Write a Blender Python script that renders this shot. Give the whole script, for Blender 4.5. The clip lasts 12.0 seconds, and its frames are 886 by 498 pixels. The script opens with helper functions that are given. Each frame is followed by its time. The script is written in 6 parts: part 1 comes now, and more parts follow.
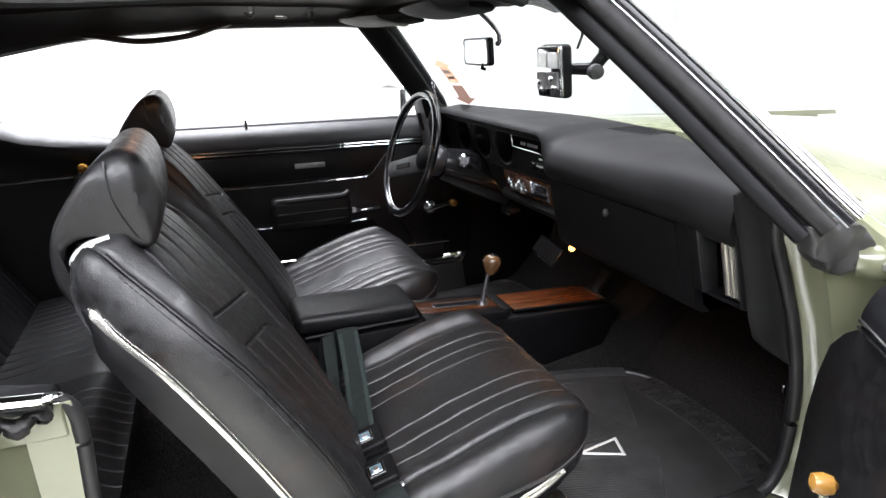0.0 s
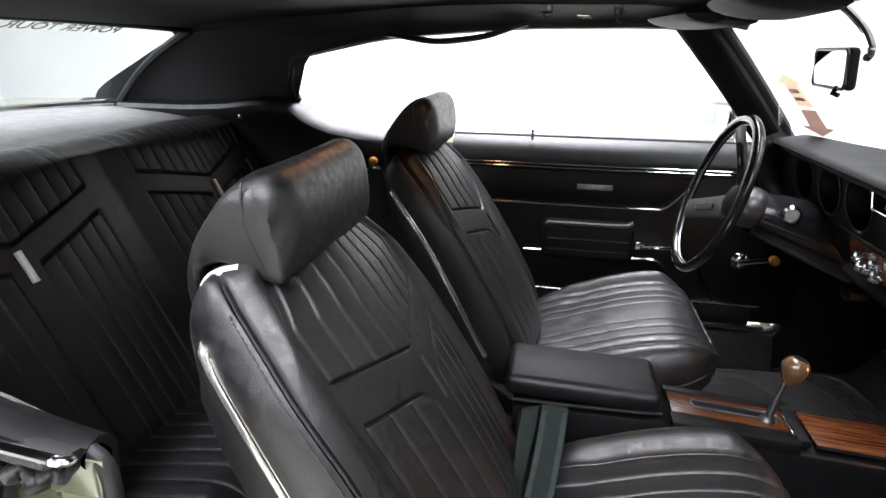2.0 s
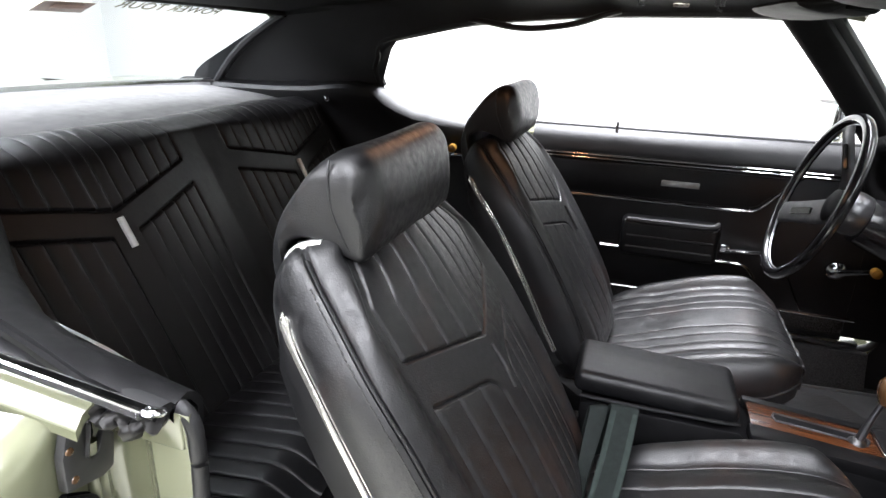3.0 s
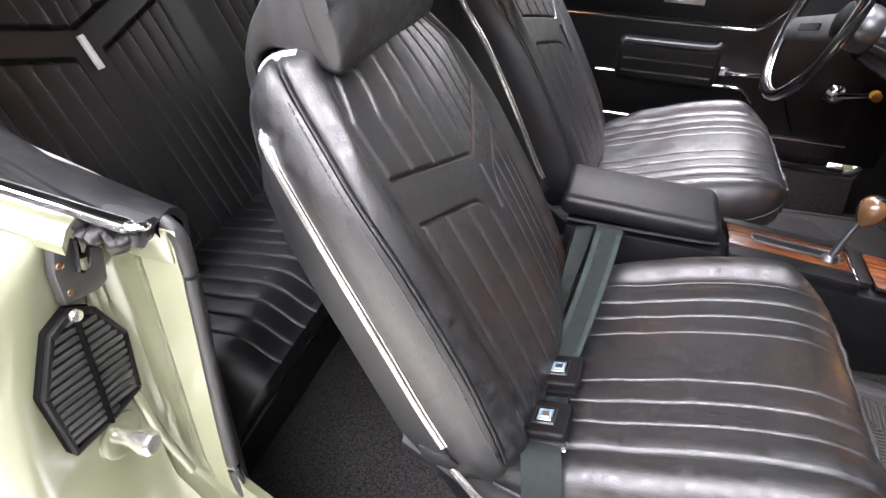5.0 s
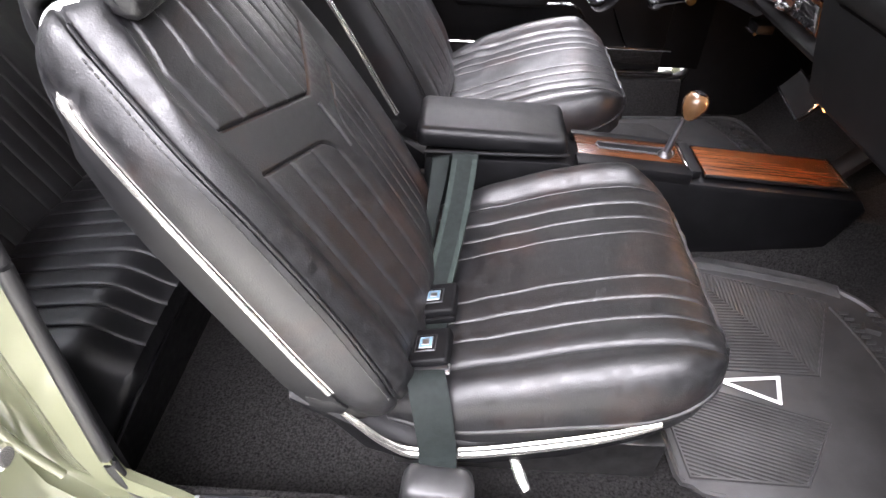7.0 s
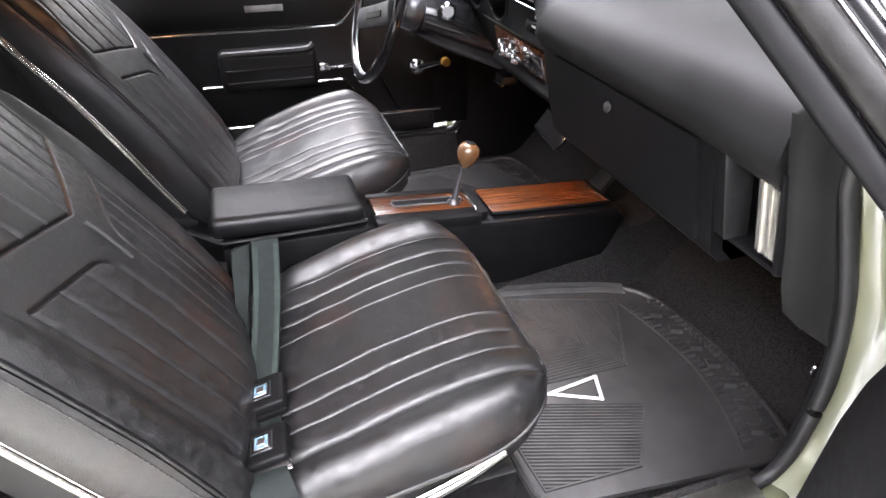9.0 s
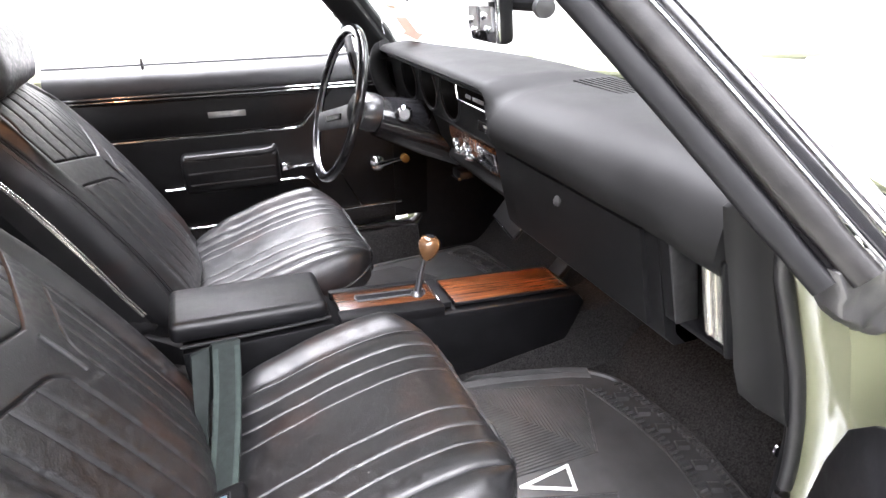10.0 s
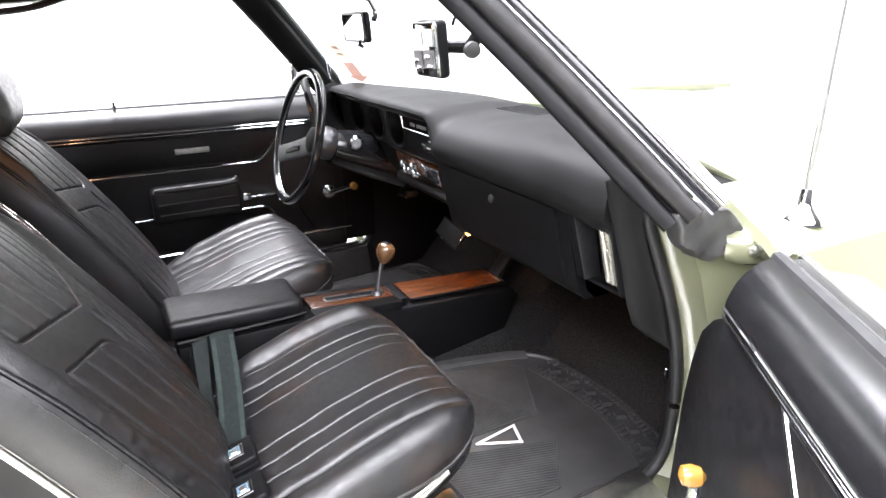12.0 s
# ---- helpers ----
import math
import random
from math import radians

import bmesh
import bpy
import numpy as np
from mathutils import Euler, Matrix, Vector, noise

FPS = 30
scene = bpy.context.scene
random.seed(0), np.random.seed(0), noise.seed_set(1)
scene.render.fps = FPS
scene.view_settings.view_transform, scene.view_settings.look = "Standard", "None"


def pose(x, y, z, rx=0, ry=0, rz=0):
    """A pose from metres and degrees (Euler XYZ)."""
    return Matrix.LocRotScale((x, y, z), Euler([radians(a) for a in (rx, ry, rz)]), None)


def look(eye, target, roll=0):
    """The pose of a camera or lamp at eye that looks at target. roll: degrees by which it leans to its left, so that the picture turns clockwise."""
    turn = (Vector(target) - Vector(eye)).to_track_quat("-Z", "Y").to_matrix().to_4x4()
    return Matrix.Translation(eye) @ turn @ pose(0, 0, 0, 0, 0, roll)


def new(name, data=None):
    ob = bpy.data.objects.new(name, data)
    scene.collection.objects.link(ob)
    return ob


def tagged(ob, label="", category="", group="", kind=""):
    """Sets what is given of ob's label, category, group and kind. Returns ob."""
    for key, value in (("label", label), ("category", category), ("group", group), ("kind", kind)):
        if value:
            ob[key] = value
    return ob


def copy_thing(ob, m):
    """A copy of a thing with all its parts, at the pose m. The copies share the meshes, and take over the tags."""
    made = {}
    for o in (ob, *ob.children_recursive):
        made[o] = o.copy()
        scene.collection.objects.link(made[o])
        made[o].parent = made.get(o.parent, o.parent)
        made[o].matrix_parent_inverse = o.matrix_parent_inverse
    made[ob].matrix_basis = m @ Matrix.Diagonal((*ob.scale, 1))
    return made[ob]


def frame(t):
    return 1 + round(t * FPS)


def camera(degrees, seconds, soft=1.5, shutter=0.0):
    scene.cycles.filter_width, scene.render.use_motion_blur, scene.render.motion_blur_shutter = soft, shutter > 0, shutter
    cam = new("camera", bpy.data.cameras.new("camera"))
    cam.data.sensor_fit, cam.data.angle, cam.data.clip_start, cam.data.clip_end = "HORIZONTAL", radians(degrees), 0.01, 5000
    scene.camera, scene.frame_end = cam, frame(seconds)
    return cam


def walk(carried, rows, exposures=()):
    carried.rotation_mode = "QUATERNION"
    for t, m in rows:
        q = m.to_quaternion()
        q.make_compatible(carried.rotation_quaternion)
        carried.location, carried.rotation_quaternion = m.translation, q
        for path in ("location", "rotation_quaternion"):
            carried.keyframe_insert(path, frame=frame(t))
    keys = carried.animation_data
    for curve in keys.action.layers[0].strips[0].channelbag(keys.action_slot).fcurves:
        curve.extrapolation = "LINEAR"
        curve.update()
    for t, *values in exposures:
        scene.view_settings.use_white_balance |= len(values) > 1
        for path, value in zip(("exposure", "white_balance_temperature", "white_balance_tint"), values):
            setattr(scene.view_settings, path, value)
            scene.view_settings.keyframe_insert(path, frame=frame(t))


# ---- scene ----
cam = camera(73.3, 12.0)
PATH = [
    (0, (-0.694, -1.393, 1.149), (0.007, 0.368, 0.51), -0.9),
    (0.5, (-0.581, -1.277, 1.157), (-0.218, 0.584, 0.52), -0.5),
    (1, (-0.501, -1.177, 1.163), (-0.429, 0.717, 0.524), -0.0),
    (1.5, (-0.47, -1.133, 1.164), (-0.661, 0.752, 0.524), 0.5),
    (2, (-0.48, -1.129, 1.162), (-0.828, 0.734, 0.523), 0.8),
    (2.5, (-0.484, -1.134, 1.163), (-0.986, 0.692, 0.52), 1.1),
    (2.7, (-0.49, -1.131, 1.16), (-1.036, 0.683, 0.518), 1.2),
    (4.3, (-0.487, -1.129, 1.143), (-1.079, 0.491, 0.13), 1.8),
    (4.5, (-0.487, -1.13, 1.137), (-1.04, 0.479, 0.085), 1.9),
    (5, (-0.484, -1.126, 1.127), (-0.937, 0.444, -0.025), 2.1),
    (5.5, (-0.477, -1.123, 1.121), (-0.837, 0.419, -0.101), 2.2),
    (6, (-0.471, -1.119, 1.116), (-0.728, 0.407, -0.151), 2.1),
    (6.5, (-0.462, -1.119, 1.113), (-0.621, 0.401, -0.177), 1.9),
    (7, (-0.449, -1.123, 1.113), (-0.506, 0.411, -0.169), 1.4),
    (7.2, (-0.446, -1.121, 1.116), (-0.451, 0.411, -0.169), 1.2),
    (8.8, (-0.423, -1.134, 1.125), (0.045, 0.432, -0.028), 0.6),
    (9, (-0.423, -1.134, 1.13), (0.097, 0.45, 0.026), 0.4),
    (9.5, (-0.417, -1.138, 1.142), (0.194, 0.494, 0.162), -0.1),
    (10, (-0.417, -1.144, 1.151), (0.254, 0.535, 0.296), -0.2),
    (10.5, (-0.415, -1.148, 1.157), (0.294, 0.552, 0.378), -0.3),
    (11, (-0.417, -1.151, 1.164), (0.308, 0.567, 0.44), -0.5),
    (11.5, (-0.456, -1.207, 1.161), (0.329, 0.486, 0.442), -0.6),
    (12, (-0.566, -1.364, 1.155), (0.329, 0.273, 0.434), -0.7),
]
EXPOSURES = [(0, -0.4, 6350, 14), (1.5, -0.35, 6350, 13), (2.7, -0.2, 6350, 13), (4.3, 0.73, 6450, 19), (7.2, 0.83, 6450, 20), (8.8, 0.82, 6450, 19), (9.5, 1.06, 6450, 18), (10, 1.12, 6400, 17), (11, 0.83, 6400, 16), (11.5, 0.55, 6400, 16), (12, 0.6, 6400, 16)]
walk(cam, [(t, look(eye, target, roll)) for t, eye, target, roll in PATH], EXPOSURES)

# ---- studio light ----
world = bpy.data.worlds.new("studio_air")
scene.world = world
world.use_nodes = True
world.node_tree.nodes["Background"].inputs[0].default_value = (1.0, 1.0, 1.0, 1)
world.node_tree.nodes["Background"].inputs[1].default_value = 0.05


def area_lamp(name, x, y, z, sx, sy, watts, target=None, colour=(1, 1, 1), spread=125):
    data = bpy.data.lights.new(name, "AREA")
    data.shape, data.size, data.size_y, data.energy, data.color = "RECTANGLE", sx, sy, watts, colour
    data.spread = radians(spread)
    ob = new(name, data)
    ob.matrix_world = look((x, y, z), target or (x, y + 0.001, 0))
    return ob


def point_lamp(name, x, y, z, watts, colour, radius=0.01):
    data = bpy.data.lights.new(name, "POINT")
    data.energy, data.color, data.shadow_soft_size = watts, colour, radius
    ob = new(name, data)
    ob.location = (x, y, z)
    return ob


COOL = (0.95, 0.97, 1.0)
area_lamp("studio_softbox", -1.3, -3.0, 4.3, 6.4, 4.6, 860, (-0.7, -0.7, 0.4), COOL)
area_lamp("studio_softbox", -0.6, 1.75, 4.3, 4.4, 1.8, 1250, (-0.5, 1.75, 0.4), COOL, 160)
area_lamp("studio_softbox", 3.2, 0.0, 4.3, 1.8, 3.2, 190, None, COOL)
area_lamp("studio_softbox", -4.6, 0.0, 4.3, 1.8, 4.5, 700, None, COOL)
point_lamp("courtesy_bulb_light", 0.245, -0.03, 0.600, 2.1, (1.0, 0.46, 0.16), 0.012)
point_lamp("dome_bulb_light", -0.72, 0.0, 1.235, 1.1, (1.0, 0.50, 0.24), 0.045)

# ---- materials ----
def material(name, colour, rough=0.5, metal=0.0, noise_scale=0.0, vary=0.0, bump=0.0, bump_scale=0.0, spec=0.5, coat=0.0, rough_vary=0.0, soft=None):
    mat = bpy.data.materials.new(name)
    mat.use_nodes = True
    nt = mat.node_tree
    b = nt.nodes["Principled BSDF"]
    b.inputs["Base Color"].default_value = (*colour, 1)
    b.inputs["Roughness"].default_value = rough
    b.inputs["Metallic"].default_value = metal
    b.inputs["Specular IOR Level"].default_value = spec
    b.inputs["Coat Weight"].default_value = coat
    b.inputs["Coat Roughness"].default_value = 0.06
    co = nt.nodes.new("ShaderNodeTexCoord")
    if noise_scale:
        n = nt.nodes.new("ShaderNodeTexNoise")
        n.inputs["Scale"].default_value, n.inputs["Detail"].default_value = noise_scale, 8
        nt.links.new(co.outputs["Object"], n.inputs["Vector"])
        if vary:
            r = nt.nodes.new("ShaderNodeMapRange")
            r.inputs["From Min"].default_value, r.inputs["From Max"].default_value = 0.3, 0.7
            r.inputs["To Min"].default_value, r.inputs["To Max"].default_value = 1 - vary, 1 + vary
            nt.links.new(n.outputs["Fac"], r.inputs["Value"])
            m = nt.nodes.new("ShaderNodeVectorMath")
            m.operation = "SCALE"
            m.inputs[0].default_value = colour
            nt.links.new(r.outputs["Result"], m.inputs["Scale"])
            nt.links.new(m.outputs["Vector"], b.inputs["Base Color"])
        if rough_vary:
            r = nt.nodes.new("ShaderNodeMapRange")
            r.inputs["From Min"].default_value, r.inputs["From Max"].default_value = 0.3, 0.7
            r.inputs["To Min"].default_value, r.inputs["To Max"].default_value = rough - rough_vary, rough + rough_vary
            nt.links.new(n.outputs["Fac"], r.inputs["Value"])
            nt.links.new(r.outputs["Result"], b.inputs["Roughness"])
    if bump:
        n = nt.nodes.new("ShaderNodeTexNoise")
        n.inputs["Scale"].default_value, n.inputs["Detail"].default_value = bump_scale, 6
        nt.links.new(co.outputs["Object"], n.inputs["Vector"])
        k = nt.nodes.new("ShaderNodeBump")
        k.inputs["Strength"].default_value, k.inputs["Distance"].default_value = bump, 0.002
        nt.links.new(n.outputs["Fac"], k.inputs["Height"])
        nt.links.new(k.outputs["Normal"], b.inputs["Normal"])
        if soft:
            n2 = nt.nodes.new("ShaderNodeTexNoise")
            n2.inputs["Scale"].default_value, n2.inputs["Detail"].default_value = soft[0], 2
            k2 = nt.nodes.new("ShaderNodeBump")
            k2.inputs["Strength"].default_value, k2.inputs["Distance"].default_value = soft[1], 0.01
            nt.links.new(co.outputs["Object"], n2.inputs["Vector"])
            nt.links.new(n2.outputs["Fac"], k2.inputs["Height"])
            nt.links.new(k2.outputs["Normal"], k.inputs["Normal"])
    return mat


def wood_material(name):
    mat = material(name, (0.2, 0.07, 0.025), 0.27, coat=0.0, spec=0.28)
    nt = mat.node_tree
    b = nt.nodes["Principled BSDF"]
    co = nt.nodes["Texture Coordinate"]
    mp = nt.nodes.new("ShaderNodeMapping")
    mp.inputs["Scale"].default_value = (5, 190, 60)
    n = nt.nodes.new("ShaderNodeTexNoise")
    n.inputs["Scale"].default_value, n.inputs["Detail"].default_value, n.inputs["Distortion"].default_value = 1.0, 7, 0.4
    ramp = nt.nodes.new("ShaderNodeValToRGB")
    ramp.color_ramp.elements[0].position, ramp.color_ramp.elements[0].color = 0.33, (0.012, 0.004, 0.002, 1)
    ramp.color_ramp.elements[1].position, ramp.color_ramp.elements[1].color = 0.68, (0.115, 0.038, 0.013, 1)
    nt.links.new(co.outputs["Object"], mp.inputs["Vector"])
    nt.links.new(mp.outputs["Vector"], n.inputs["Vector"])
    nt.links.new(n.outputs["Fac"], ramp.inputs["Fac"])
    nt.links.new(ramp.outputs["Color"], b.inputs["Base Color"])
    return mat


def glass_material(name, tint):
    mat = bpy.data.materials.new(name)
    mat.use_nodes = True
    nt = mat.node_tree
    nt.nodes.clear()
    out = nt.nodes.new("ShaderNodeOutputMaterial")
    mix = nt.nodes.new("ShaderNodeMixShader")
    clear = nt.nodes.new("ShaderNodeBsdfTransparent")
    clear.inputs[0].default_value = (*tint, 1)
    gloss = nt.nodes.new("ShaderNodeBsdfGlossy")
    gloss.inputs["Roughness"].default_value = 0.02
    fr = nt.nodes.new("ShaderNodeFresnel")
    fr.inputs["IOR"].default_value = 1.45
    weak = nt.nodes.new("ShaderNodeMath")
    weak.operation = "MULTIPLY"
    weak.inputs[1].default_value = 0.12
    nt.links.new(fr.outputs[0], weak.inputs[0])
    nt.links.new(weak.outputs[0], mix.inputs[0])
    nt.links.new(clear.outputs[0], mix.inputs[1])
    nt.links.new(gloss.outputs[0], mix.inputs[2])
    nt.links.new(mix.outputs[0], out.inputs[0])
    return mat


def worn(mat, stain):
    """Sparse rubbed patches where the dye has gone brownish."""
    nt = mat.node_tree
    b = nt.nodes["Principled BSDF"]
    old = b.inputs["Base Color"].links[0].from_socket
    n = nt.nodes.new("ShaderNodeTexNoise")
    n.inputs["Scale"].default_value, n.inputs["Detail"].default_value, n.inputs["Roughness"].default_value = 8.0, 5, 0.6
    r = nt.nodes.new("ShaderNodeMapRange")
    r.inputs["From Min"].default_value, r.inputs["From Max"].default_value = 0.56, 0.76
    r.inputs["To Min"].default_value, r.inputs["To Max"].default_value = 0.0, 0.55
    mix = nt.nodes.new("ShaderNodeMix")
    mix.data_type = "RGBA"
    for q in mix.inputs:
        if q.name == "B" and q.type == "RGBA":
            q.default_value = (*stain, 1)
    nt.links.new(nt.nodes["Texture Coordinate"].outputs["Object"], n.inputs["Vector"])
    nt.links.new(n.outputs["Fac"], r.inputs["Value"])
    nt.links.new(r.outputs["Result"], mix.inputs["Factor"])
    nt.links.new(old, [q for q in mix.inputs if q.name == "A" and q.type == "RGBA"][0])
    nt.links.new([q for q in mix.outputs if q.type == "RGBA"][0], b.inputs["Base Color"])
    return mat


def translucent(mat, share):
    """Lets part of the light through from behind, as thin printed film does."""
    nt = mat.node_tree
    b = nt.nodes["Principled BSDF"]
    t = nt.nodes.new("ShaderNodeBsdfTranslucent")
    mix = nt.nodes.new("ShaderNodeMixShader")
    mix.inputs[0].default_value = share
    t.inputs["Color"].default_value = b.inputs["Base Color"].default_value
    nt.links.new(b.outputs[0], mix.inputs[1])
    nt.links.new(t.outputs[0], mix.inputs[2])
    nt.links.new(mix.outputs[0], nt.nodes["Material Output"].inputs[0])
    return mat


def glow_material(name, colour, strength):
    mat = material(name, colour, 0.4)
    b = mat.node_tree.nodes["Principled BSDF"]
    b.inputs["Emission Color"].default_value = (*colour, 1)
    b.inputs["Emission Strength"].default_value = strength
    return mat


VINYL = material("black_vinyl", (0.0040, 0.0040, 0.0046), 0.44, spec=0.33, noise_scale=60, vary=0.3, bump=0.11, bump_scale=900, rough_vary=0.06, soft=(21, 0.16))
DOOR_TOP = material("glossy_black_door_vinyl", (0.0050, 0.0050, 0.0057), 0.26, spec=0.6, noise_scale=60, vary=0.3)
PALE = material("faded_print", (0.62, 0.50, 0.42), 0.6, noise_scale=40, vary=0.15)
SEAT_VINYL = worn(material("worn_black_seat_vinyl", (0.0066, 0.0066, 0.0073), 0.46, spec=0.66, noise_scale=85, vary=0.5, bump=0.24, bump_scale=420, rough_vary=0.13, soft=(21, 0.12)), (0.026, 0.010, 0.006))
THREAD = material("dull_grey_thread", (0.040, 0.039, 0.037), 0.7, noise_scale=90, vary=0.3)
SEAL = material("grey_black_seal_rubber", (0.0085, 0.0080, 0.0078), 0.40, spec=0.22, noise_scale=45, vary=0.55, bump=0.1, bump_scale=300)
SHELL = material("black_seat_shell", (0.0065, 0.0065, 0.007), 0.5, spec=0.3, noise_scale=20, vary=0.3, bump=0.1, bump_scale=700)
PAD = material("soft_black_dash_pad", (0.0078, 0.0078, 0.0080), 0.62, spec=0.12, noise_scale=14, vary=0.25, bump=0.05, bump_scale=900, rough_vary=0.05)
PLASTIC = material("black_plastic", (0.0045, 0.0045, 0.005), 0.50, spec=0.14, noise_scale=30, vary=0.3, bump=0.05, bump_scale=600)
GLOSS = material("gloss_black", (0.01, 0.01, 0.011), 0.14, noise_scale=12, vary=0.2)
LINER = material("black_headliner", (0.010, 0.010, 0.011), 0.7, noise_scale=6, vary=0.3, bump=0.2, bump_scale=300)
CARPET = material("black_loop_carpet", (0.016, 0.0152, 0.0150), 0.95, noise_scale=240, vary=0.9, bump=1.0, bump_scale=330, spec=0.12)
RUBBER = material("black_rubber", (0.012, 0.012, 0.013), 0.5, spec=0.4, noise_scale=25, vary=0.3, bump=0.08, bump_scale=500)
SPOKE = material("brushed_dark_metal", (0.10, 0.10, 0.105), 0.34, 0.9, noise_scale=60, vary=0.15)
MAT_RUBBER = material("grey_black_mat_rubber", (0.028, 0.0275, 0.0275), 0.45, noise_scale=18, vary=0.3, bump=0.1, bump_scale=300)
SHELF = material("charcoal_shelf_board", (0.062, 0.062, 0.062), 0.8, noise_scale=30, vary=0.25, bump=0.2, bump_scale=700)
CHROME = material("chrome", (0.78, 0.78, 0.8), 0.09, 1.0, noise_scale=30, rough_vary=0.04)
STEEL = material("brushed_steel", (0.5, 0.5, 0.5), 0.28, 1.0, noise_scale=60, vary=0.15)
PAINT = material("pale_green_paint", (0.150, 0.156, 0.100), 0.22, 0.1, noise_scale=5, vary=0.06, coat=0.7, bump=0.25, bump_scale=14)
CREAM = material("satin_bright_trim", (0.82, 0.80, 0.74), 0.22, 0.9, noise_scale=20, vary=0.1)
BELT = material("dark_green_webbing", (0.010, 0.0135, 0.0128), 0.75, spec=0.2, noise_scale=90, vary=0.25, bump=0.5, bump_scale=900)
BELT_EDGE = material("pale_green_webbing", (0.022, 0.031, 0.028), 0.75, spec=0.2, noise_scale=90, vary=0.2, bump=0.5, bump_scale=900)
WOOD = wood_material("walnut_veneer")
KNOBWOOD = material("brown_shift_knob", (0.095, 0.048, 0.021), 0.25, noise_scale=35, vary=0.3, coat=0.5)
AMBER = material("amber_knob", (0.26, 0.13, 0.025), 0.25, noise_scale=20, vary=0.1, coat=0.4)
TAN = material("faded_tan_ink", (0.30, 0.28, 0.19), 0.6, noise_scale=40, vary=0.15)
# Badge black; in slots and vents the inner shade is put into this colour.
SLOT = material("badge_black_and_slot_shade", (0.004, 0.004, 0.004), 0.95, spec=0.02, noise_scale=40, vary=0.2)
SILVER = material("satin_silver", (0.62, 0.62, 0.60), 0.35, 0.25, noise_scale=60, vary=0.12)
WHITE = material("white_ink", (0.75, 0.75, 0.73), 0.6, noise_scale=40, vary=0.08)
GREY = material("grey_plastic", (0.2, 0.2, 0.21), 0.4, noise_scale=40, vary=0.2)
BLUE = material("blue_enamel", (0.13, 0.22, 0.30), 0.3, noise_scale=40, vary=0.1)
# Both print colours are lightened; the glare around them is painted in.
ORANGE = translucent(material("glare_paled_orange", (0.84, 0.66, 0.54), 0.5, noise_scale=40, vary=0.15), 0.45)
BROWN = translucent(material("glare_paled_brown", (0.58, 0.45, 0.40), 0.5, noise_scale=40, vary=0.15), 0.4)
# Grey instead of bright, so the dim reflection is put into the glass colour.
DIM_MIRROR = material("dimmed_mirror_glass", (0.50, 0.54, 0.54), 0.03, 1.0)
MIRROR = material("mirror_glass", (0.9, 0.92, 0.92), 0.02, 1.0)
WALL = material("white_studio_wall", (0.80, 0.81, 0.82), 0.7, noise_scale=1.2, vary=0.04)
# For the unseen wall behind the camera, dark to keep bounce and reflections low.
UNSEEN_DARK = material("unseen_dark_grey_wall", (0.10, 0.10, 0.105), 0.9, noise_scale=3, vary=0.3, bump=0.3, bump_scale=20)
SOFFIT = material("grey_ceiling_paint", (0.35, 0.35, 0.35), 0.8, noise_scale=2, vary=0.1)
DARKPLASTIC = material("charcoal_plastic", (0.026, 0.026, 0.0265), 0.4, noise_scale=40, vary=0.2)
FLOOR = material("cream_studio_floor", (0.72, 0.71, 0.62), 0.35, noise_scale=1.5, vary=0.05)
GLASS = glass_material("clear_glass", (0.93, 0.96, 0.95))
TINTED = glass_material("tinted_rear_glass", (0.70, 0.74, 0.755))
BULB = glow_material("lit_bulb", (1.0, 0.40, 0.09), 9)


# ---- mesh tools ----
def finish(name, bm, mat, parent=None, label="", smooth=35, m=None):
    if m is not None:
        bmesh.ops.transform(bm, matrix=m, verts=bm.verts)
    me = bpy.data.meshes.new(name)
    bmesh.ops.recalc_face_normals(bm, faces=bm.faces)
    for f in bm.faces:
        f.smooth = smooth > 0
    bm.to_mesh(me)
    bm.free()
    if smooth > 0:
        me.set_sharp_from_angle(angle=radians(smooth))
    me.materials.append(mat)
    ob = new(name, me)
    if parent is not None:
        ob.parent = parent
    if label:
        ob["label"] = label
    return ob


def part(name, bm, mat, parent, label="", smooth=35):
    return finish(name, bm, mat, parent, label, smooth)


def thing(name, label, category, group="", kind=""):
    return tagged(new(name), label, category, group, kind)


def add_box(bm, c, s, bevel=0.0, seg=2, m=None):
    r = bmesh.ops.create_cube(bm, size=1.0)
    vs = r["verts"]
    bmesh.ops.scale(bm, vec=s, verts=vs)
    if bevel:
        es = list({e for v in vs for e in v.link_edges})
        rr = bmesh.ops.bevel(bm, geom=es, offset=bevel, segments=seg, profile=0.5, affect="EDGES")
        vs = list({v for v in rr["verts"]} | {v for v in vs if v.is_valid})
    if m is not None:
        bmesh.ops.transform(bm, matrix=m, verts=vs)
    bmesh.ops.translate(bm, vec=c, verts=vs)
    return vs


def box(c, s, bevel=0.0, seg=2, m=None):
    bm = bmesh.new()
    add_box(bm, c, s, bevel, seg, m)
    return bm


def skin(rows, closed=False, caps=False, bm=None):
    """A surface through rows of points; closed: each row is a ring."""
    bm = bm or bmesh.new()
    vs = [[bm.verts.new(p) for p in row] for row in rows]
    n = len(vs[0])
    for a, b in zip(vs, vs[1:]):
        for i in range(n if closed else n - 1):
            j = (i + 1) % n
            bm.faces.new((a[i], a[j], b[j], b[i]))
    if caps and closed:
        bm.faces.new(vs[0])
        bm.faces.new(list(reversed(vs[-1])))
    return bm


def sheet(rows, thick):
    """A surface of the given thickness (a vector) through rows of points."""
    t = Vector(thick)
    ring = [list(map(Vector, row)) + [Vector(p) + t for p in reversed(row)] for row in rows]
    return skin(ring, True, True)


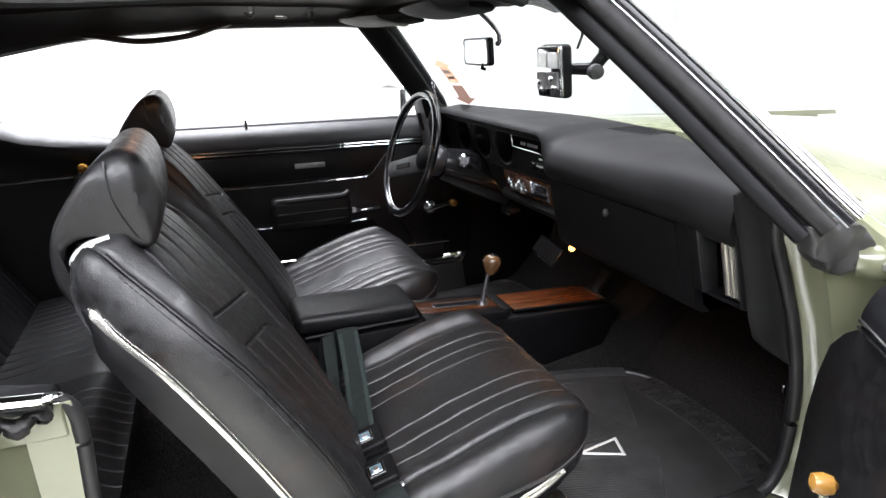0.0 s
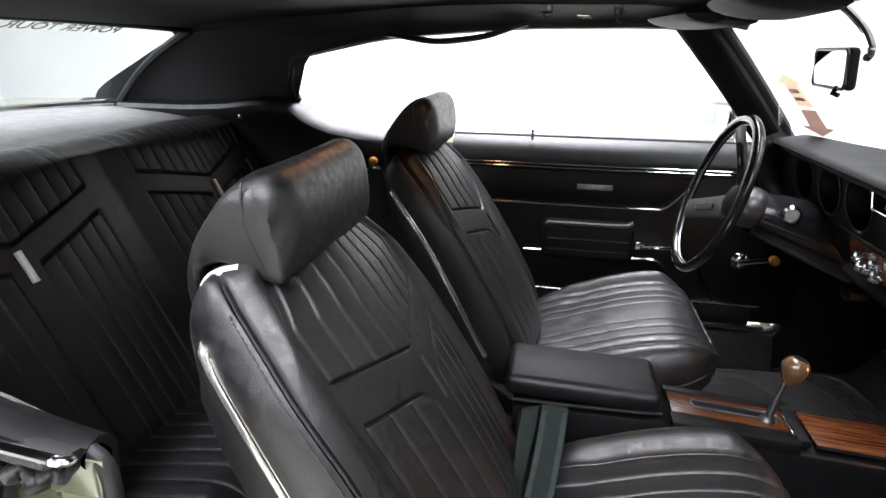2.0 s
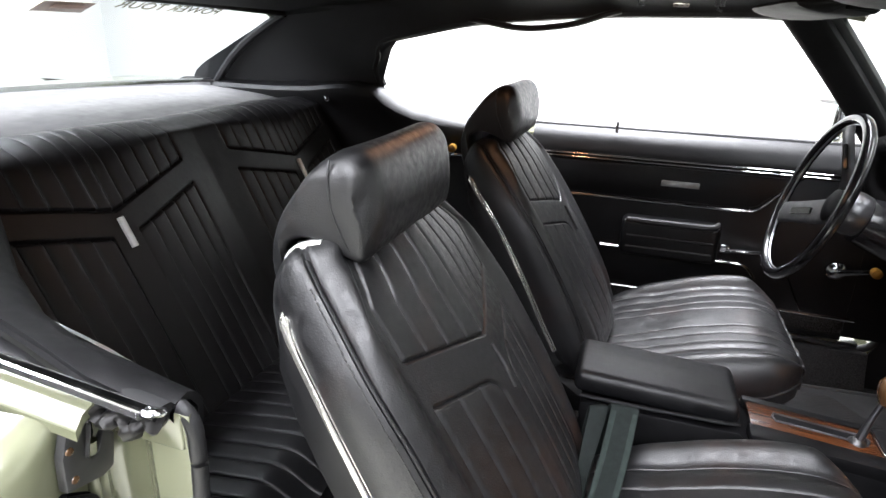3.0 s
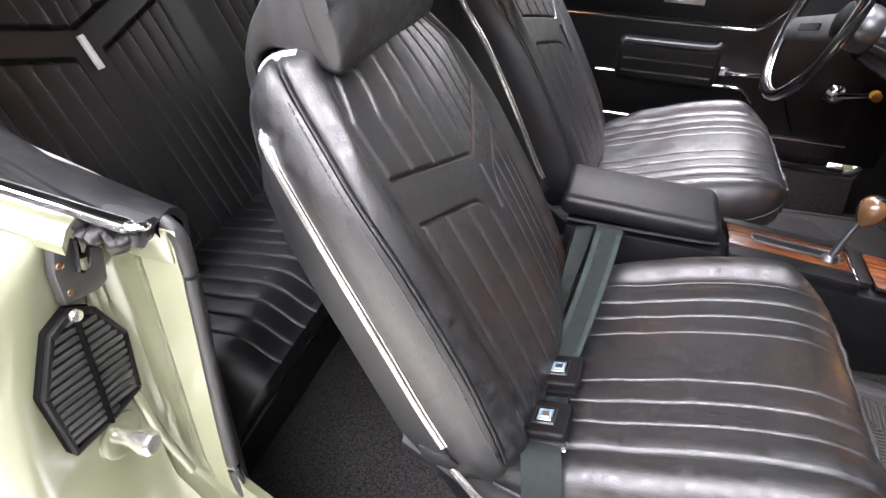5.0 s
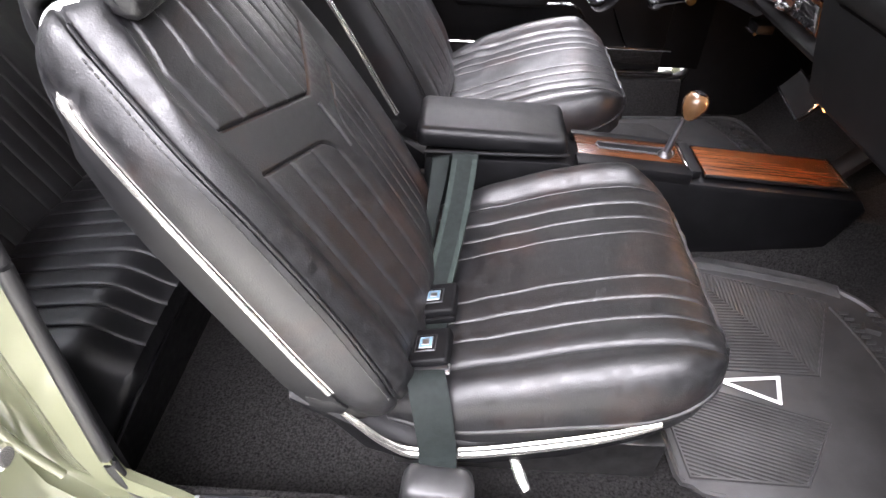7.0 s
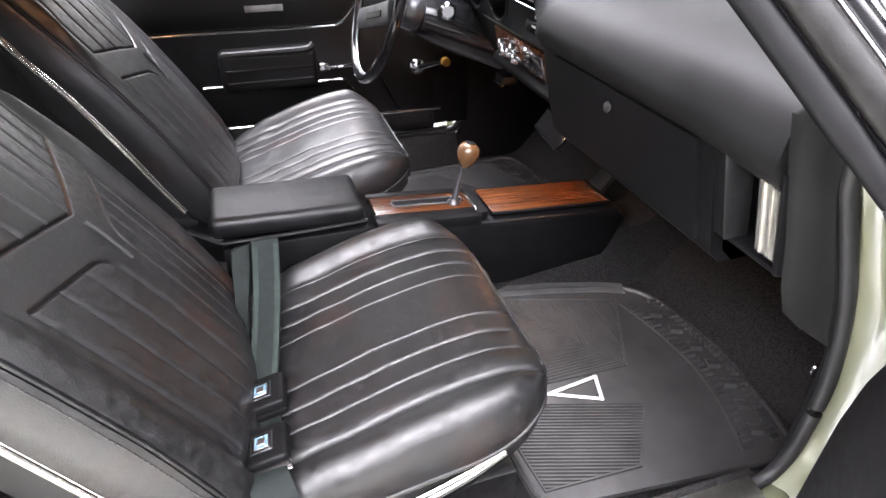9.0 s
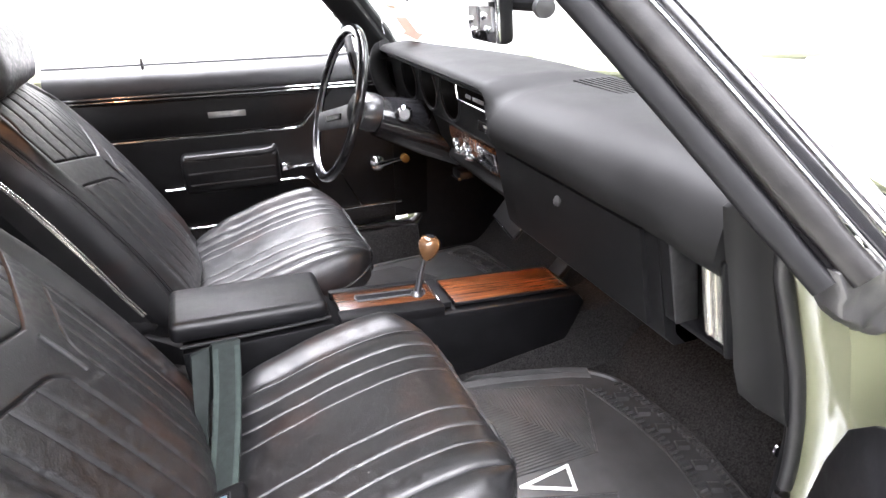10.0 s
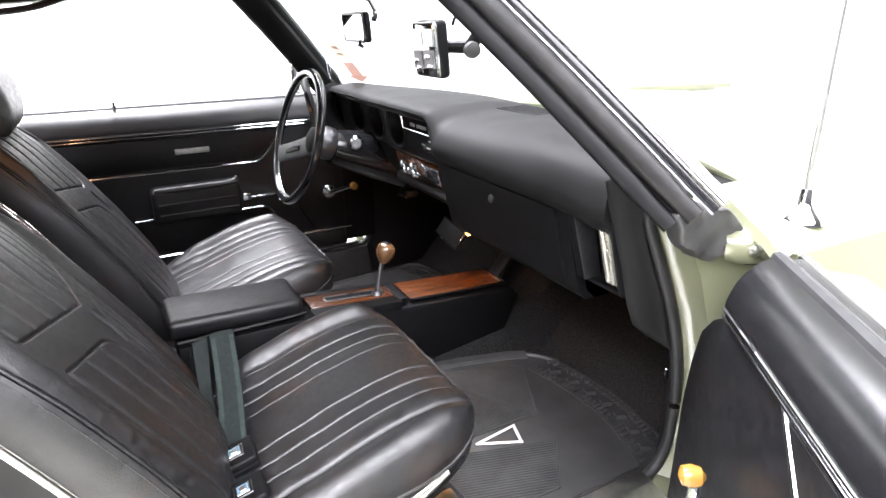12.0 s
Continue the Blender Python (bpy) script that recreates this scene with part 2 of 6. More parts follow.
def prism(points, axis, a, b, bevel=0.0, seg=2):
    """A polygon in the plane across axis (0, 1, 2), extruded from a to b."""
    bm = bmesh.new()

    def place(p, d):
        q = list(p)
        q.insert(axis, d)
        return q

    lo = [bm.verts.new(place(p, a)) for p in points]
    hi = [bm.verts.new(place(p, b)) for p in points]
    n = len(points)
    bm.faces.new(lo)
    bm.faces.new(list(reversed(hi)))
    for i in range(n):
        j = (i + 1) % n
        bm.faces.new((lo[i], lo[j], hi[j], hi[i]))
    bmesh.ops.recalc_face_normals(bm, faces=bm.faces)
    if bevel:
        bmesh.ops.bevel(bm, geom=list(bm.edges), offset=bevel, segments=seg, profile=0.5, affect="EDGES")
    return bm


def spline(points, n=8, closed=False):
    """Catmull-Rom through points."""
    ps = [Vector(p) for p in points]
    k = len(ps)
    out = []
    for i in range(k if closed else k - 1):
        p0 = ps[(i - 1) % k] if closed or i else ps[0] * 2 - ps[1]
        p1, p2 = ps[i], ps[(i + 1) % k]
        p3 = ps[(i + 2) % k] if closed or i + 2 < k else p2 * 2 - p1
        for j in range(n):
            t = j / n
            out.append(0.5 * (2 * p1 + (p2 - p0) * t + (2 * p0 - 5 * p1 + 4 * p2 - p3) * t * t + (3 * p1 - p0 - 3 * p2 + p3) * t ** 3))
    if not closed:
        out.append(ps[-1])
    return out


def tube(points, r, n=10, closed=False, flat=1.0, up=(0, 0, 1), bm=None):
    """A tube along points; r: a radius or one for each point; flat: height over width of the section."""
    ps = [Vector(p) for p in points]
    rs = r if isinstance(r, (list, tuple)) else [r] * len(ps)
    rows = []
    k = len(ps)
    for i, p in enumerate(ps):
        d = (ps[(i + 1) % k] - ps[i - 1]) if closed or 0 < i < k - 1 else (ps[1] - ps[0] if i == 0 else ps[-1] - ps[-2])
        d.normalize()
        u = Vector(up) - d * d.dot(Vector(up))
        if u.length < 1e-3:
            u = Vector((1, 0, 0)) - d * d.x
        u.normalize()
        w = d.cross(u)
        rows.append([p + rs[i] * (math.cos(a) * w + flat * math.sin(a) * u) for a in [2 * math.pi * j / n for j in range(n)]])
    if closed:
        rows.append(rows[0])
    bm = skin(rows, True, not closed, bm)
    if closed:
        bmesh.ops.remove_doubles(bm, verts=bm.verts, dist=1e-6)
    return bm


def lathe(profile, origin, axis, n=24, bm=None):
    """A turned body: profile rows of (distance along axis, radius)."""
    ax = Vector(axis).normalized()
    u = ax.orthogonal().normalized()
    w = ax.cross(u)
    o = Vector(origin)
    rows = [[o + ax * h + max(r, 1e-4) * (math.cos(a) * u + math.sin(a) * w) for a in [2 * math.pi * j / n for j in range(n)]] for h, r in profile]
    return skin(rows, True, True, bm)


def smoothstep(a, b, x):
    t = min(1.0, max(0.0, (x - a) / (b - a)))
    return t * t * (3 - 2 * t)


def lerp_table(table, x):
    """A smooth curve through rows of (x, value), held at its ends."""
    xs, vs = [p[0] for p in table], [p[1] for p in table]
    if x <= xs[0]:
        return vs[0]
    if x >= xs[-1]:
        return vs[-1]
    k = max(i for i in range(len(xs) - 1) if xs[i] <= x)
    h = xs[k + 1] - xs[k]

    def slope(i):
        if i == 0 or i == len(xs) - 1:
            return 0.0 if len(xs) > 2 else (vs[1] - vs[0]) / (xs[1] - xs[0])
        a, b = (vs[i] - vs[i - 1]) / (xs[i] - xs[i - 1]), (vs[i + 1] - vs[i]) / (xs[i + 1] - xs[i])
        return 0.0 if a * b <= 0 else 2 * a * b / (a + b)

    t = (x - xs[k]) / h
    return vs[k] * (2 * t ** 3 - 3 * t * t + 1) + h * slope(k) * (t ** 3 - 2 * t * t + t) + vs[k + 1] * (3 * t * t - 2 * t ** 3) + h * slope(k + 1) * (t ** 3 - t * t)


# ---- studio ----
tagged(finish("floor", box((-1, 0, -0.05), (14, 12, 0.1)), FLOOR, smooth=0), "cream painted studio floor", "floor", kind="structure")
tagged(finish("wall_front", box((6.05, 0, 2.3), (0.1, 12, 4.6)), WALL, smooth=0), "white studio wall", "wall", kind="structure")
tagged(finish("wall_back", box((-8.05, 0, 2.3), (0.1, 12, 4.6)), WALL, smooth=0), "white studio wall", "wall", kind="structure")
tagged(finish("wall_left", box((-1, 6.05, 2.3), (14, 0.1, 4.6)), WALL, smooth=0), "white studio wall", "wall", kind="structure")
# Added out of view; its dark tone shapes what the interior reflects.
tagged(finish("wall_right", box((-1, -6.05, 2.3), (14, 0.1, 4.6)), UNSEEN_DARK, smooth=0), "unseen dark grey wall added behind the camera", "wall", kind="structure")
tagged(finish("ceiling", box((-1, 0, 4.65), (14, 12, 0.1)), SOFFIT, smooth=0), "grey studio ceiling", "ceiling", kind="structure")


# ---- car body ----
car = thing("hardtop_coupe", "pale green two-door hardtop car with black interior, passenger door open", "car")


def floor_z(x, y):
    a = abs(y)
    z = 0.205 + 0.17 * (1 - smoothstep(0.055, 0.105, a)) * (1 - 0.25 * smoothstep(0.3, 0.7, x))
    z += 0.75 * max(0.0, x - 0.43) * smoothstep(0.43, 0.55, x)
    return z


rows = [[(x, y, floor_z(x, y)) for y in [-0.735 + 1.47 * j / 70 for j in range(71)]] for x in [-1.45 + 2.25 * i / 90 for i in range(91)]]
part("carpet", sheet(rows, (0, 0, -0.03)), CARPET, car, "charcoal black loop-pile carpet over the tunnel")
part("firewall", box((0.80, 0, 0.58), (0.03, 1.46, 0.38)), LINER, car)


def body_side(side):
    """Sill, kick panel, hinge pillar, roof rail and rear quarter of one side (side 1: the driver's)."""
    m = Matrix.Diagonal((1, side, 1, 1))

    def put(name, bm, mat, label="", smooth=35):
        bmesh.ops.transform(bm, matrix=m, verts=bm.verts)
        return part(name, bm, mat, car, label, smooth)

    put("sill", prism([(0.742, 0.17), (0.92, 0.17), (0.95, 0.22), (0.91, 0.29), (0.81, 0.31), (0.765, 0.318), (0.742, 0.318)], 0, -0.98, 0.34, 0.008), PAINT, "pale green painted door sill")
    put("sill_plate", prism([(0.737, 0.333), (0.765, 0.329), (0.85, 0.305), (0.855, 0.311), (0.77, 0.335), (0.737, 0.339)], 0, -0.79, 0.205, 0.002), STEEL, "ribbed aluminium sill plate")
    put("kick_panel", prism([(0.17, 0.185), (0.80, 0.185), (0.80, 0.80), (0.45, 0.82), (0.30, 0.86), (0.16, 0.87), (0.165, 0.83), (0.20, 0.74), (0.235, 0.65), (0.255, 0.56), (0.262, 0.45), (0.25, 0.34)], 1, 0.728, 0.742, 0.004), PLASTIC, "black plastic kick panel")
    # hinge pillar
    edge = [(0.146, 0.89), (0.156, 0.85), (0.168, 0.825), (0.196, 0.768), (0.234, 0.685), (0.262, 0.60), (0.278, 0.52), (0.280, 0.44), (0.272, 0.37), (0.235, 0.325)]
    rows = []
    for x, z in edge:
        w = lerp_table([(0.3, 0.0), (0.5, 0.012), (0.7, 0.05), (0.9, 0.09)], z)
        wob = 0.004 * math.sin(31 * z) * smoothstep(0.55, 0.75, z)
        rows.append([(x - 0.012, 0.738, z), (x, 0.752, z), (x + 0.012 + wob, 0.772, z), (x + 0.010 - wob, 0.80, min(z, 0.862)), (x + 0.02 + w * 0.4, 0.83, min(z, 0.850)), (x + 0.035 + w, 0.88, min(z, 0.838)), (x + 0.05 + w, 0.905, min(z, 0.828))])
    put("hinge_pillar", sheet(rows, (0.05, 0, 0)), PAINT, "pale green painted hinge pillar")
    put("door_seal", tube(spline([(x - 0.014, 0.745, z) for x, z in edge] + [(0.12, 0.745, 0.322), (-0.3, 0.745, 0.335), (-0.78, 0.745, 0.335)], 6), 0.0105, 12), RUBBER, "black rubber door weatherstrip", 60)
    # fender with its rear edge folded down into the jamb
    rows = []
    for k, x in enumerate((0.0, 0.1, 0.25, 0.6, 1.1, 1.6, 2.05)):
        d = 0.03 * max(0, x - 0.13)
        row = []
        for y, z, e in ((0.718, 0.872, 0.33), (0.722, 0.884, 0.33), (0.76, 0.885, 0.308), (0.80, 0.882, 0.288), (0.85, 0.875, 0.258), (0.90, 0.866, 0.232), (0.94, 0.85, 0.215), (0.962, 0.81, 0.21), (0.975, 0.70, 0.235), (0.97, 0.50, 0.26), (0.94, 0.26, 0.27)):
            row.append((x + e * (1 - x / 2.3) + 0.24 * x / 2.3, y, z - (d if z > 0.75 else 0)))
        rows.append(row)
    put("fender", sheet(rows, (0, -0.004, -0.010)), PAINT, "pale green front fender")
    edge = [(0.312, 0.752, 0.884), (0.288, 0.80, 0.881), (0.258, 0.85, 0.874), (0.232, 0.90, 0.865), (0.215, 0.938, 0.85)]
    rows = [[(x + 0.004, y, z), (x - 0.006, y - 0.004, z + 0.003), (x - 0.016, y - 0.008, z - 0.004), (x - 0.020, y - 0.01, z - 0.022 - 0.006 * math.sin(60 * y)), (x - 0.006, y - 0.014, z - 0.045), (x + 0.03, y - 0.012, z - 0.075)] for x, y, z in edge]
    put("fender_flange", sheet(rows, (0.004, 0, -0.002)), PAINT, "pale green folded fender flange")
    # rear quarter with door jamb
    low = side < 0
    drop = 0.042 if low else 0.0
    rows = []
    for z in (0.30, 0.325, 0.35, 0.40, 0.45, 0.52, 0.60, 0.67, 0.72, 0.76, 0.79, 0.81, 0.828, 0.842, 0.852):
        f = 0.10 * (1 - smoothstep(0.31, 0.42, z))
        z -= drop * smoothstep(0.65, 0.855, z)
        b = 0.012 * smoothstep(0.45, 0.8, z)
        rim = lerp_table([(0.30, 0.90), (0.45, 0.91), (0.60, 0.895), (0.67, 0.878), (0.73, 0.851), (0.775, 0.828), (0.803, 0.800), (0.815, 0.785)], z + (0 if low else -0.04))
        side_y = lerp_table([(0.30, 0.94), (0.45, 0.95), (0.60, 0.94), (0.67, 0.925), (0.73, 0.905), (0.773, 0.883), (0.79, 0.863), (0.805, 0.826), (0.815, 0.797)], z + (0 if low else -0.04))
        dent_x = 0.004 * math.sin(24 * z) * smoothstep(0.40, 0.5, z)
        row = [(-0.872 + b + f, 0.738, z), (-0.868 + b + f, 0.752, z), (-0.886 + b * 0.5 + f, 0.7535, z), (-0.902 + f, 0.7560, z), (-0.906 + f, 0.7505, z), (-0.925 + f, 0.7440, z), (-0.945 + f, 0.7415, z), (-0.957 + f * 0.6, 0.7440, z), (-0.962 + f * 0.6 + dent_x, 0.7540, z), (-0.958 + f * 0.6, 0.7640, z), (-0.963 + f * 0.5, 0.7730, z)]
        row += [(-0.966 + f * 0.5, 0.773 + (rim - 0.012 - 0.773) * k, z) for k in (0.33, 0.66, 1.0)]
        row += [(-0.9655 + f * 0.4, rim, z), (-0.970 + f * 0.3, rim + (side_y - rim) * 0.35, z), (-0.982 + f * 0.2, rim + (side_y - rim) * 0.75, z), (-1.000, side_y - 0.003, z), (-1.03, side_y, z)]
        for x in (-1.10, -1.20, -1.35, -1.5, -1.7, -2.0, -2.3, -2.9):
            rise = lerp_table([(-2.3, 0.085), (-1.6, 0.085), (-1.3, 0.045), (-1.0, 0.0)], x) * smoothstep(0.60, 0.82, z)
            row.append((x, side_y - 0.03 * smoothstep(-1.5, -2.9, x), z + rise))
        rows.append(row)
    put("quarter_panel", skin(rows), PAINT, "pale green rear quarter panel and door jamb", 50)
    rows = [[(x, 0.74 + 0.01 * max(0, -x - 1.2), z), (x, 0.775, z + 0.008), (x, 0.795, z + 0.001), (x, 0.805, z - 0.012)] for x, z in [(x, z - drop * 0.95) for x, z in ((-0.935, 0.860), (-1.1, 0.874), (-1.2, 0.888), (-1.3, 0.905), (-1.45, 0.928), (-1.6, 0.945), (-2.3, 0.945))]]
    put("quarter_top", sheet(rows, (0, 0, -0.01)), PAINT, "pale green quarter panel top")
    put("jamb_flange", prism([(0.742, 0.770), (0.742, 0.850 - drop), (0.754, 0.853 - drop), (0.756, 0.770)], 0, -0.950, -0.864, 0.003, 3), PAINT, "pale green jamb flange")
    put("jamb_seal", tube(spline([(-0.80, 0.745, 0.335), (-0.845, 0.747, 0.35), (-0.868, 0.747, 0.40), (-0.868, 0.747, 0.5), (-0.858, 0.747, 0.7), (-0.855, 0.747, 0.79 - drop * 0.6), (-0.862, 0.745, 0.845 - drop), (-0.90, 0.74, 0.862 - drop)], 8), 0.0085, 12), RUBBER, "black rubber jamb weatherstrip", 60)
    put("belt_molding", tube([(-0.868, 0.79, 0.878 - drop), (-1.0, 0.79, 0.892 - drop), (-1.25, 0.79, 0.918 - drop)], 0.009, 8, flat=0.6), CHROME, "chrome belt molding")
    put("window_felt", tube([(-0.872, 0.765, 0.862 - drop), (-1.0, 0.765, 0.880 - drop), (-1.25, 0.765, 0.91 - drop)], 0.014, 8, flat=0.5), RUBBER)
    # inner quarter trim: a sloping ledge under the window, then the panel
    rows = []
    for x in (-0.872, -0.90, -0.95, -1.02, -1.10, -1.17, -1.22, -1.255, -1.28, -1.30, -1.34, -1.40, -1.50, -1.62, -1.80, -2.0):
        yi = lerp_table([(-1.62, 0.575), (-1.36, 0.585), (-1.30, 0.598), (-1.253, 0.610), (-1.166, 0.630), (-1.028, 0.662), (-0.93, 0.695), (-0.872, 0.712)], x)
        zi = lerp_table([(-1.62, 0.985), (-1.5, 0.99), (-1.36, 1.005), (-1.30, 0.997), (-1.253, 0.958), (-1.166, 0.919), (-1.028, 0.894), (-0.93, 0.880), (-0.872, 0.866)], x)
        yo = lerp_table([(-1.62, 0.64), (-1.36, 0.645), (-1.28, 0.652), (-1.271, 0.662), (-1.186, 0.690), (-1.02, 0.712), (-0.93, 0.735), (-0.872, 0.742)], x)
        zo = lerp_table([(-1.62, 0.995), (-1.36, 1.012), (-1.30, 1.005), (-1.271, 0.995), (-1.186, 0.955), (-1.02, 0.918), (-0.93, 0.893), (-0.872, 0.872)], x)
        if low:
            yi = min(yi + 0.05 * smoothstep(-1.3, -1.1, x), 0.718)
            zi -= 0.05 * smoothstep(-1.3, -1.1, x)
            yo = min(yo + 0.05, lerp_table([(-0.96, 0.772), (-0.90, 0.765), (-0.872, 0.748)], x))
            zo -= 0.052 * smoothstep(-1.3, -1.1, x)
        yl = min(yi + 0.02, 0.722)
        rows.append([(x, yo + 0.003, zo - 0.008) if low else (x, yo + 0.02, zo - 0.02), (x, yo + 0.002, zo - 0.001), (x, yo * 0.5 + yi * 0.5, zo * 0.5 + zi * 0.5 + 0.004), (x, yi + 0.004, zi), (x, yi - 0.004, zi - 0.012), (x, yi - 0.003, zi - 0.035), (x, yi + 0.006, zi - 0.055), (x, yl, 0.80), (x, yl + 0.002, 0.70), (x, yl + 0.002, 0.45), (x, yl + 0.002, 0.22)])
    put("quarter_trim", sheet(rows, (0, 0.008, -0.004)), VINYL, "black vinyl rear quarter trim panel")

    def inward(x):
        return lerp_table([(-1.36, 0.60), (-1.25, 0.625), (-1.166, 0.645), (-1.028, 0.678), (-0.93, 0.708), (-0.872, 0.722)], x)

    put("quarter_strip", tube([(x, inward(x) - 0.002, 0.80) for x in [-0.88 - 0.05 * i for i in range(10)]], 0.005, 6), CHROME)
    # roof rail and sail panel: between the side window's outline and the roof
    win = [(-0.19, 0.475, 1.222), (-0.27, 0.525, 1.227), (-0.471, 0.555, 1.226), (-0.63, 0.555, 1.221), (-0.864, 0.555, 1.204), (-1.035, 0.56, 1.183), (-1.188, 0.57, 1.152), (-1.256, 0.585, 1.13), (-1.274, 0.60, 1.09), (-1.287, 0.615, 1.06), (-1.289, 0.63, 1.034), (-1.285, 0.64, 1.015), (-1.278, 0.65, 1.0)]
    out = [(-0.16, 0.43, 1.262), (-0.23, 0.45, 1.264), (-0.45, 0.46, 1.268), (-0.62, 0.465, 1.268), (-0.80, 0.47, 1.264), (-0.92, 0.48, 1.258), (-1.10, 0.49, 1.245), (-1.32, 0.51, 1.230), (-1.52, 0.535, 1.212), (-1.62, 0.56, 1.180), (-1.79, 0.585, 1.10), (-1.94, 0.605, 1.02), (-1.97, 0.62, 0.95)]
    if low:
        win = [(x, y + 0.03 * smoothstep(-0.8, -1.05, x), z + 0.045 * smoothstep(-0.8, -1.05, x)) for x, y, z in win]
        out = [(x, y + 0.03 * smoothstep(-0.8, -1.05, x), z + 0.02 * smoothstep(-0.8, -1.05, x)) for x, y, z in out]
    rows = []
    for k in range(7):
        t = k / 6
        rows.append([Vector(a).lerp(Vector(b), t) + Vector((0, 0.012 * math.sin(math.pi * t), 0.0)) for a, b in zip(win, out)])
    rows = [spline(r, 4) for r in rows]
    put("sail_panel", sheet(rows, (0, 0.03, 0.012)), LINER, "black roof rail and sail panel trim")
    put("window_channel", tube(spline([(x, y + 0.012, z) for x, y, z in win], 4), 0.013, 8), RUBBER, "black window channel")
    # windscreen pillar: inner trim, rubber seal, channel and bright molding side by side
    a, b = (Vector((-0.130, 0.430, 1.232)), Vector((0.078, 0.802, 0.876))) if side < 0 else (Vector((-0.19, 0.455, 1.232)), Vector((0.118, 0.695, 0.917)))
    out_way = Vector((0.558, 0.357, 0.749) if side < 0 else (0.95, -0.30, 0.1)).normalized()
    d = (b - a).normalized()
    out_way = (out_way - d * out_way.dot(d)).normalized()
    face = d.cross(out_way)
    if face.y < 0:
        face = -face
    strips = (("pillar_trim", PLASTIC, 0.020, 0.0145, 0.012, 0.0, 1.0, "black windscreen pillar trim"), ("pillar_gap", PLASTIC, 0.036, 0.005, 0.006, -0.004, 1.0, ""), ("pillar_seal", SEAL, 0.0525, 0.0165, 0.012, 0.004, 1.02, "grey-black rubber pillar weatherstrip"), ("seal_lip", STEEL, 0.0705, 0.0018, 0.003, 0.008, 1.04, "thin bright seal retainer"), ("pillar_channel", GLOSS, 0.079, 0.008, 0.004, 0.0, 1.04, "black drip channel"), ("drip_molding", CHROME, 0.0915, 0.0055, 0.006, 0.004, 1.04, "bright drip molding"), ("outer_edge", STEEL, 0.1015, 0.0045, 0.004, 0.0, 1.04, "grey outer pillar edge"))
    if side > 0:
        strips = (("pillar_trim", PAD, 0.0, 0.038, 0.020, 0.0, 1.05, "black windscreen pillar trim"), ("pillar_seal", RUBBER, 0.012, 0.040, 0.018, 0.03, 1.05, "black rubber pillar weatherstrip"))
    for name, mat, off, wide, deep, lift, far, text in strips:
        ring = []
        for t in [far * i / 24 - 0.05 for i in range(27)]:
            p = a.lerp(b, t) + out_way * off + face * lift + Vector((0, 0, 0.006 * math.sin(math.pi * min(1, max(0, t)))))
            k = 1 - 0.12 * smoothstep(0.93 * far, 0.975 * far, t + 0.02)
            ring.append([p + out_way * wide * k * math.copysign(abs(math.cos(q)) ** 0.6, math.cos(q)) + face * deep * math.copysign(abs(math.sin(q)) ** 0.6, math.sin(q)) for q in [2 * math.pi * i / 16 for i in range(16)]])
        put(name, skin(ring, True, True), mat, text)


body_side(1)
body_side(-1)
part("footwell_cover", box((0.195, 0.728, 0.635), (0.15, 0.014, 0.55), 0.003), PLASTIC, car)
for s in (1, -1):
    part("sill_carpet", prism([(0.665 * s, 0.20), (0.735 * s, 0.20), (0.737 * s, 0.320), (0.715 * s, 0.320)], 0, -0.86, 0.23, 0.004), CARPET, car, "charcoal carpet edge along the sill")
bm = prism([(0.092, 0.898), (0.108, 0.852), (0.147, 0.824), (0.185, 0.809), (0.198, 0.827), (0.228, 0.838), (0.232, 0.862), (0.205, 0.889), (0.150, 0.903)], 1, -0.840, -0.806, 0.006, 2)
bmesh.ops.triangulate(bm, faces=[f for f in bm.faces if len(f.verts) > 4])
bmesh.ops.subdivide_edges(bm, edges=list(bm.edges), cuts=3, use_grid_fill=True)
for v in bm.verts:
    x, y, z = v.co
    v.co.y += 0.004 * math.sin(95 * x + 2) * math.cos(80 * z) + 0.0022 * math.sin(260 * z + 90 * x)
    v.co.z += 0.002 * math.sin(210 * x + 150 * y)
part("pillar_block", bm, MAT_RUBBER, car, "worn black rubber corner block", 60)

# headliner, roof skin, header
rows = []
for x in (-0.10, -0.16, -0.3, -0.5, -0.75, -1.0, -1.2, -1.38, -1.50, -1.54):
    e = lerp_table([(-1.56, 1.207), (-1.48, 1.216), (-1.3, 1.232), (-1.0, 1.254), (-0.62, 1.268), (-0.23, 1.264), (-0.1, 1.245)], x)
    w = lerp_table([(-1.56, 0.55), (-1.3, 0.515), (-1.0, 0.49), (-0.6, 0.47), (-0.1, 0.43)], x)
    rows.append([(x, w * math.sin(math.pi / 2 * t), e + 0.035 * (1 - t * t) * smoothstep(-1.56, -1.2, x)) for t in [-1 + j / 8 for j in range(17)]])
part("headliner", sheet(rows, (0, 0, 0.01)), LINER, car, "black vinyl headliner")
rows = []
for x, z, w in ((-0.05, 1.262, 0.50), (-0.25, 1.30, 0.59), (-0.6, 1.325, 0.62), (-1.0, 1.318, 0.62), (-1.4, 1.275, 0.60), (-1.62, 1.235, 0.58)):
    rows.append([(x, w * t, z + 0.02 * (1 - t * t) - 0.05 * t ** 8) for t in [-1 + j / 10 for j in range(21)]])
part("roof_skin", sheet(rows, (0, 0, 0.012)), PAINT, car, "pale green roof panel")
part("windscreen_header", tube(spline([(-0.185, -0.44, 1.236), (-0.13, -0.25, 1.246), (-0.11, 0, 1.25), (-0.13, 0.25, 1.246), (-0.185, 0.44, 1.236)], 6), 0.028, 12, flat=0.8), LINER, car, "black windscreen header trim")
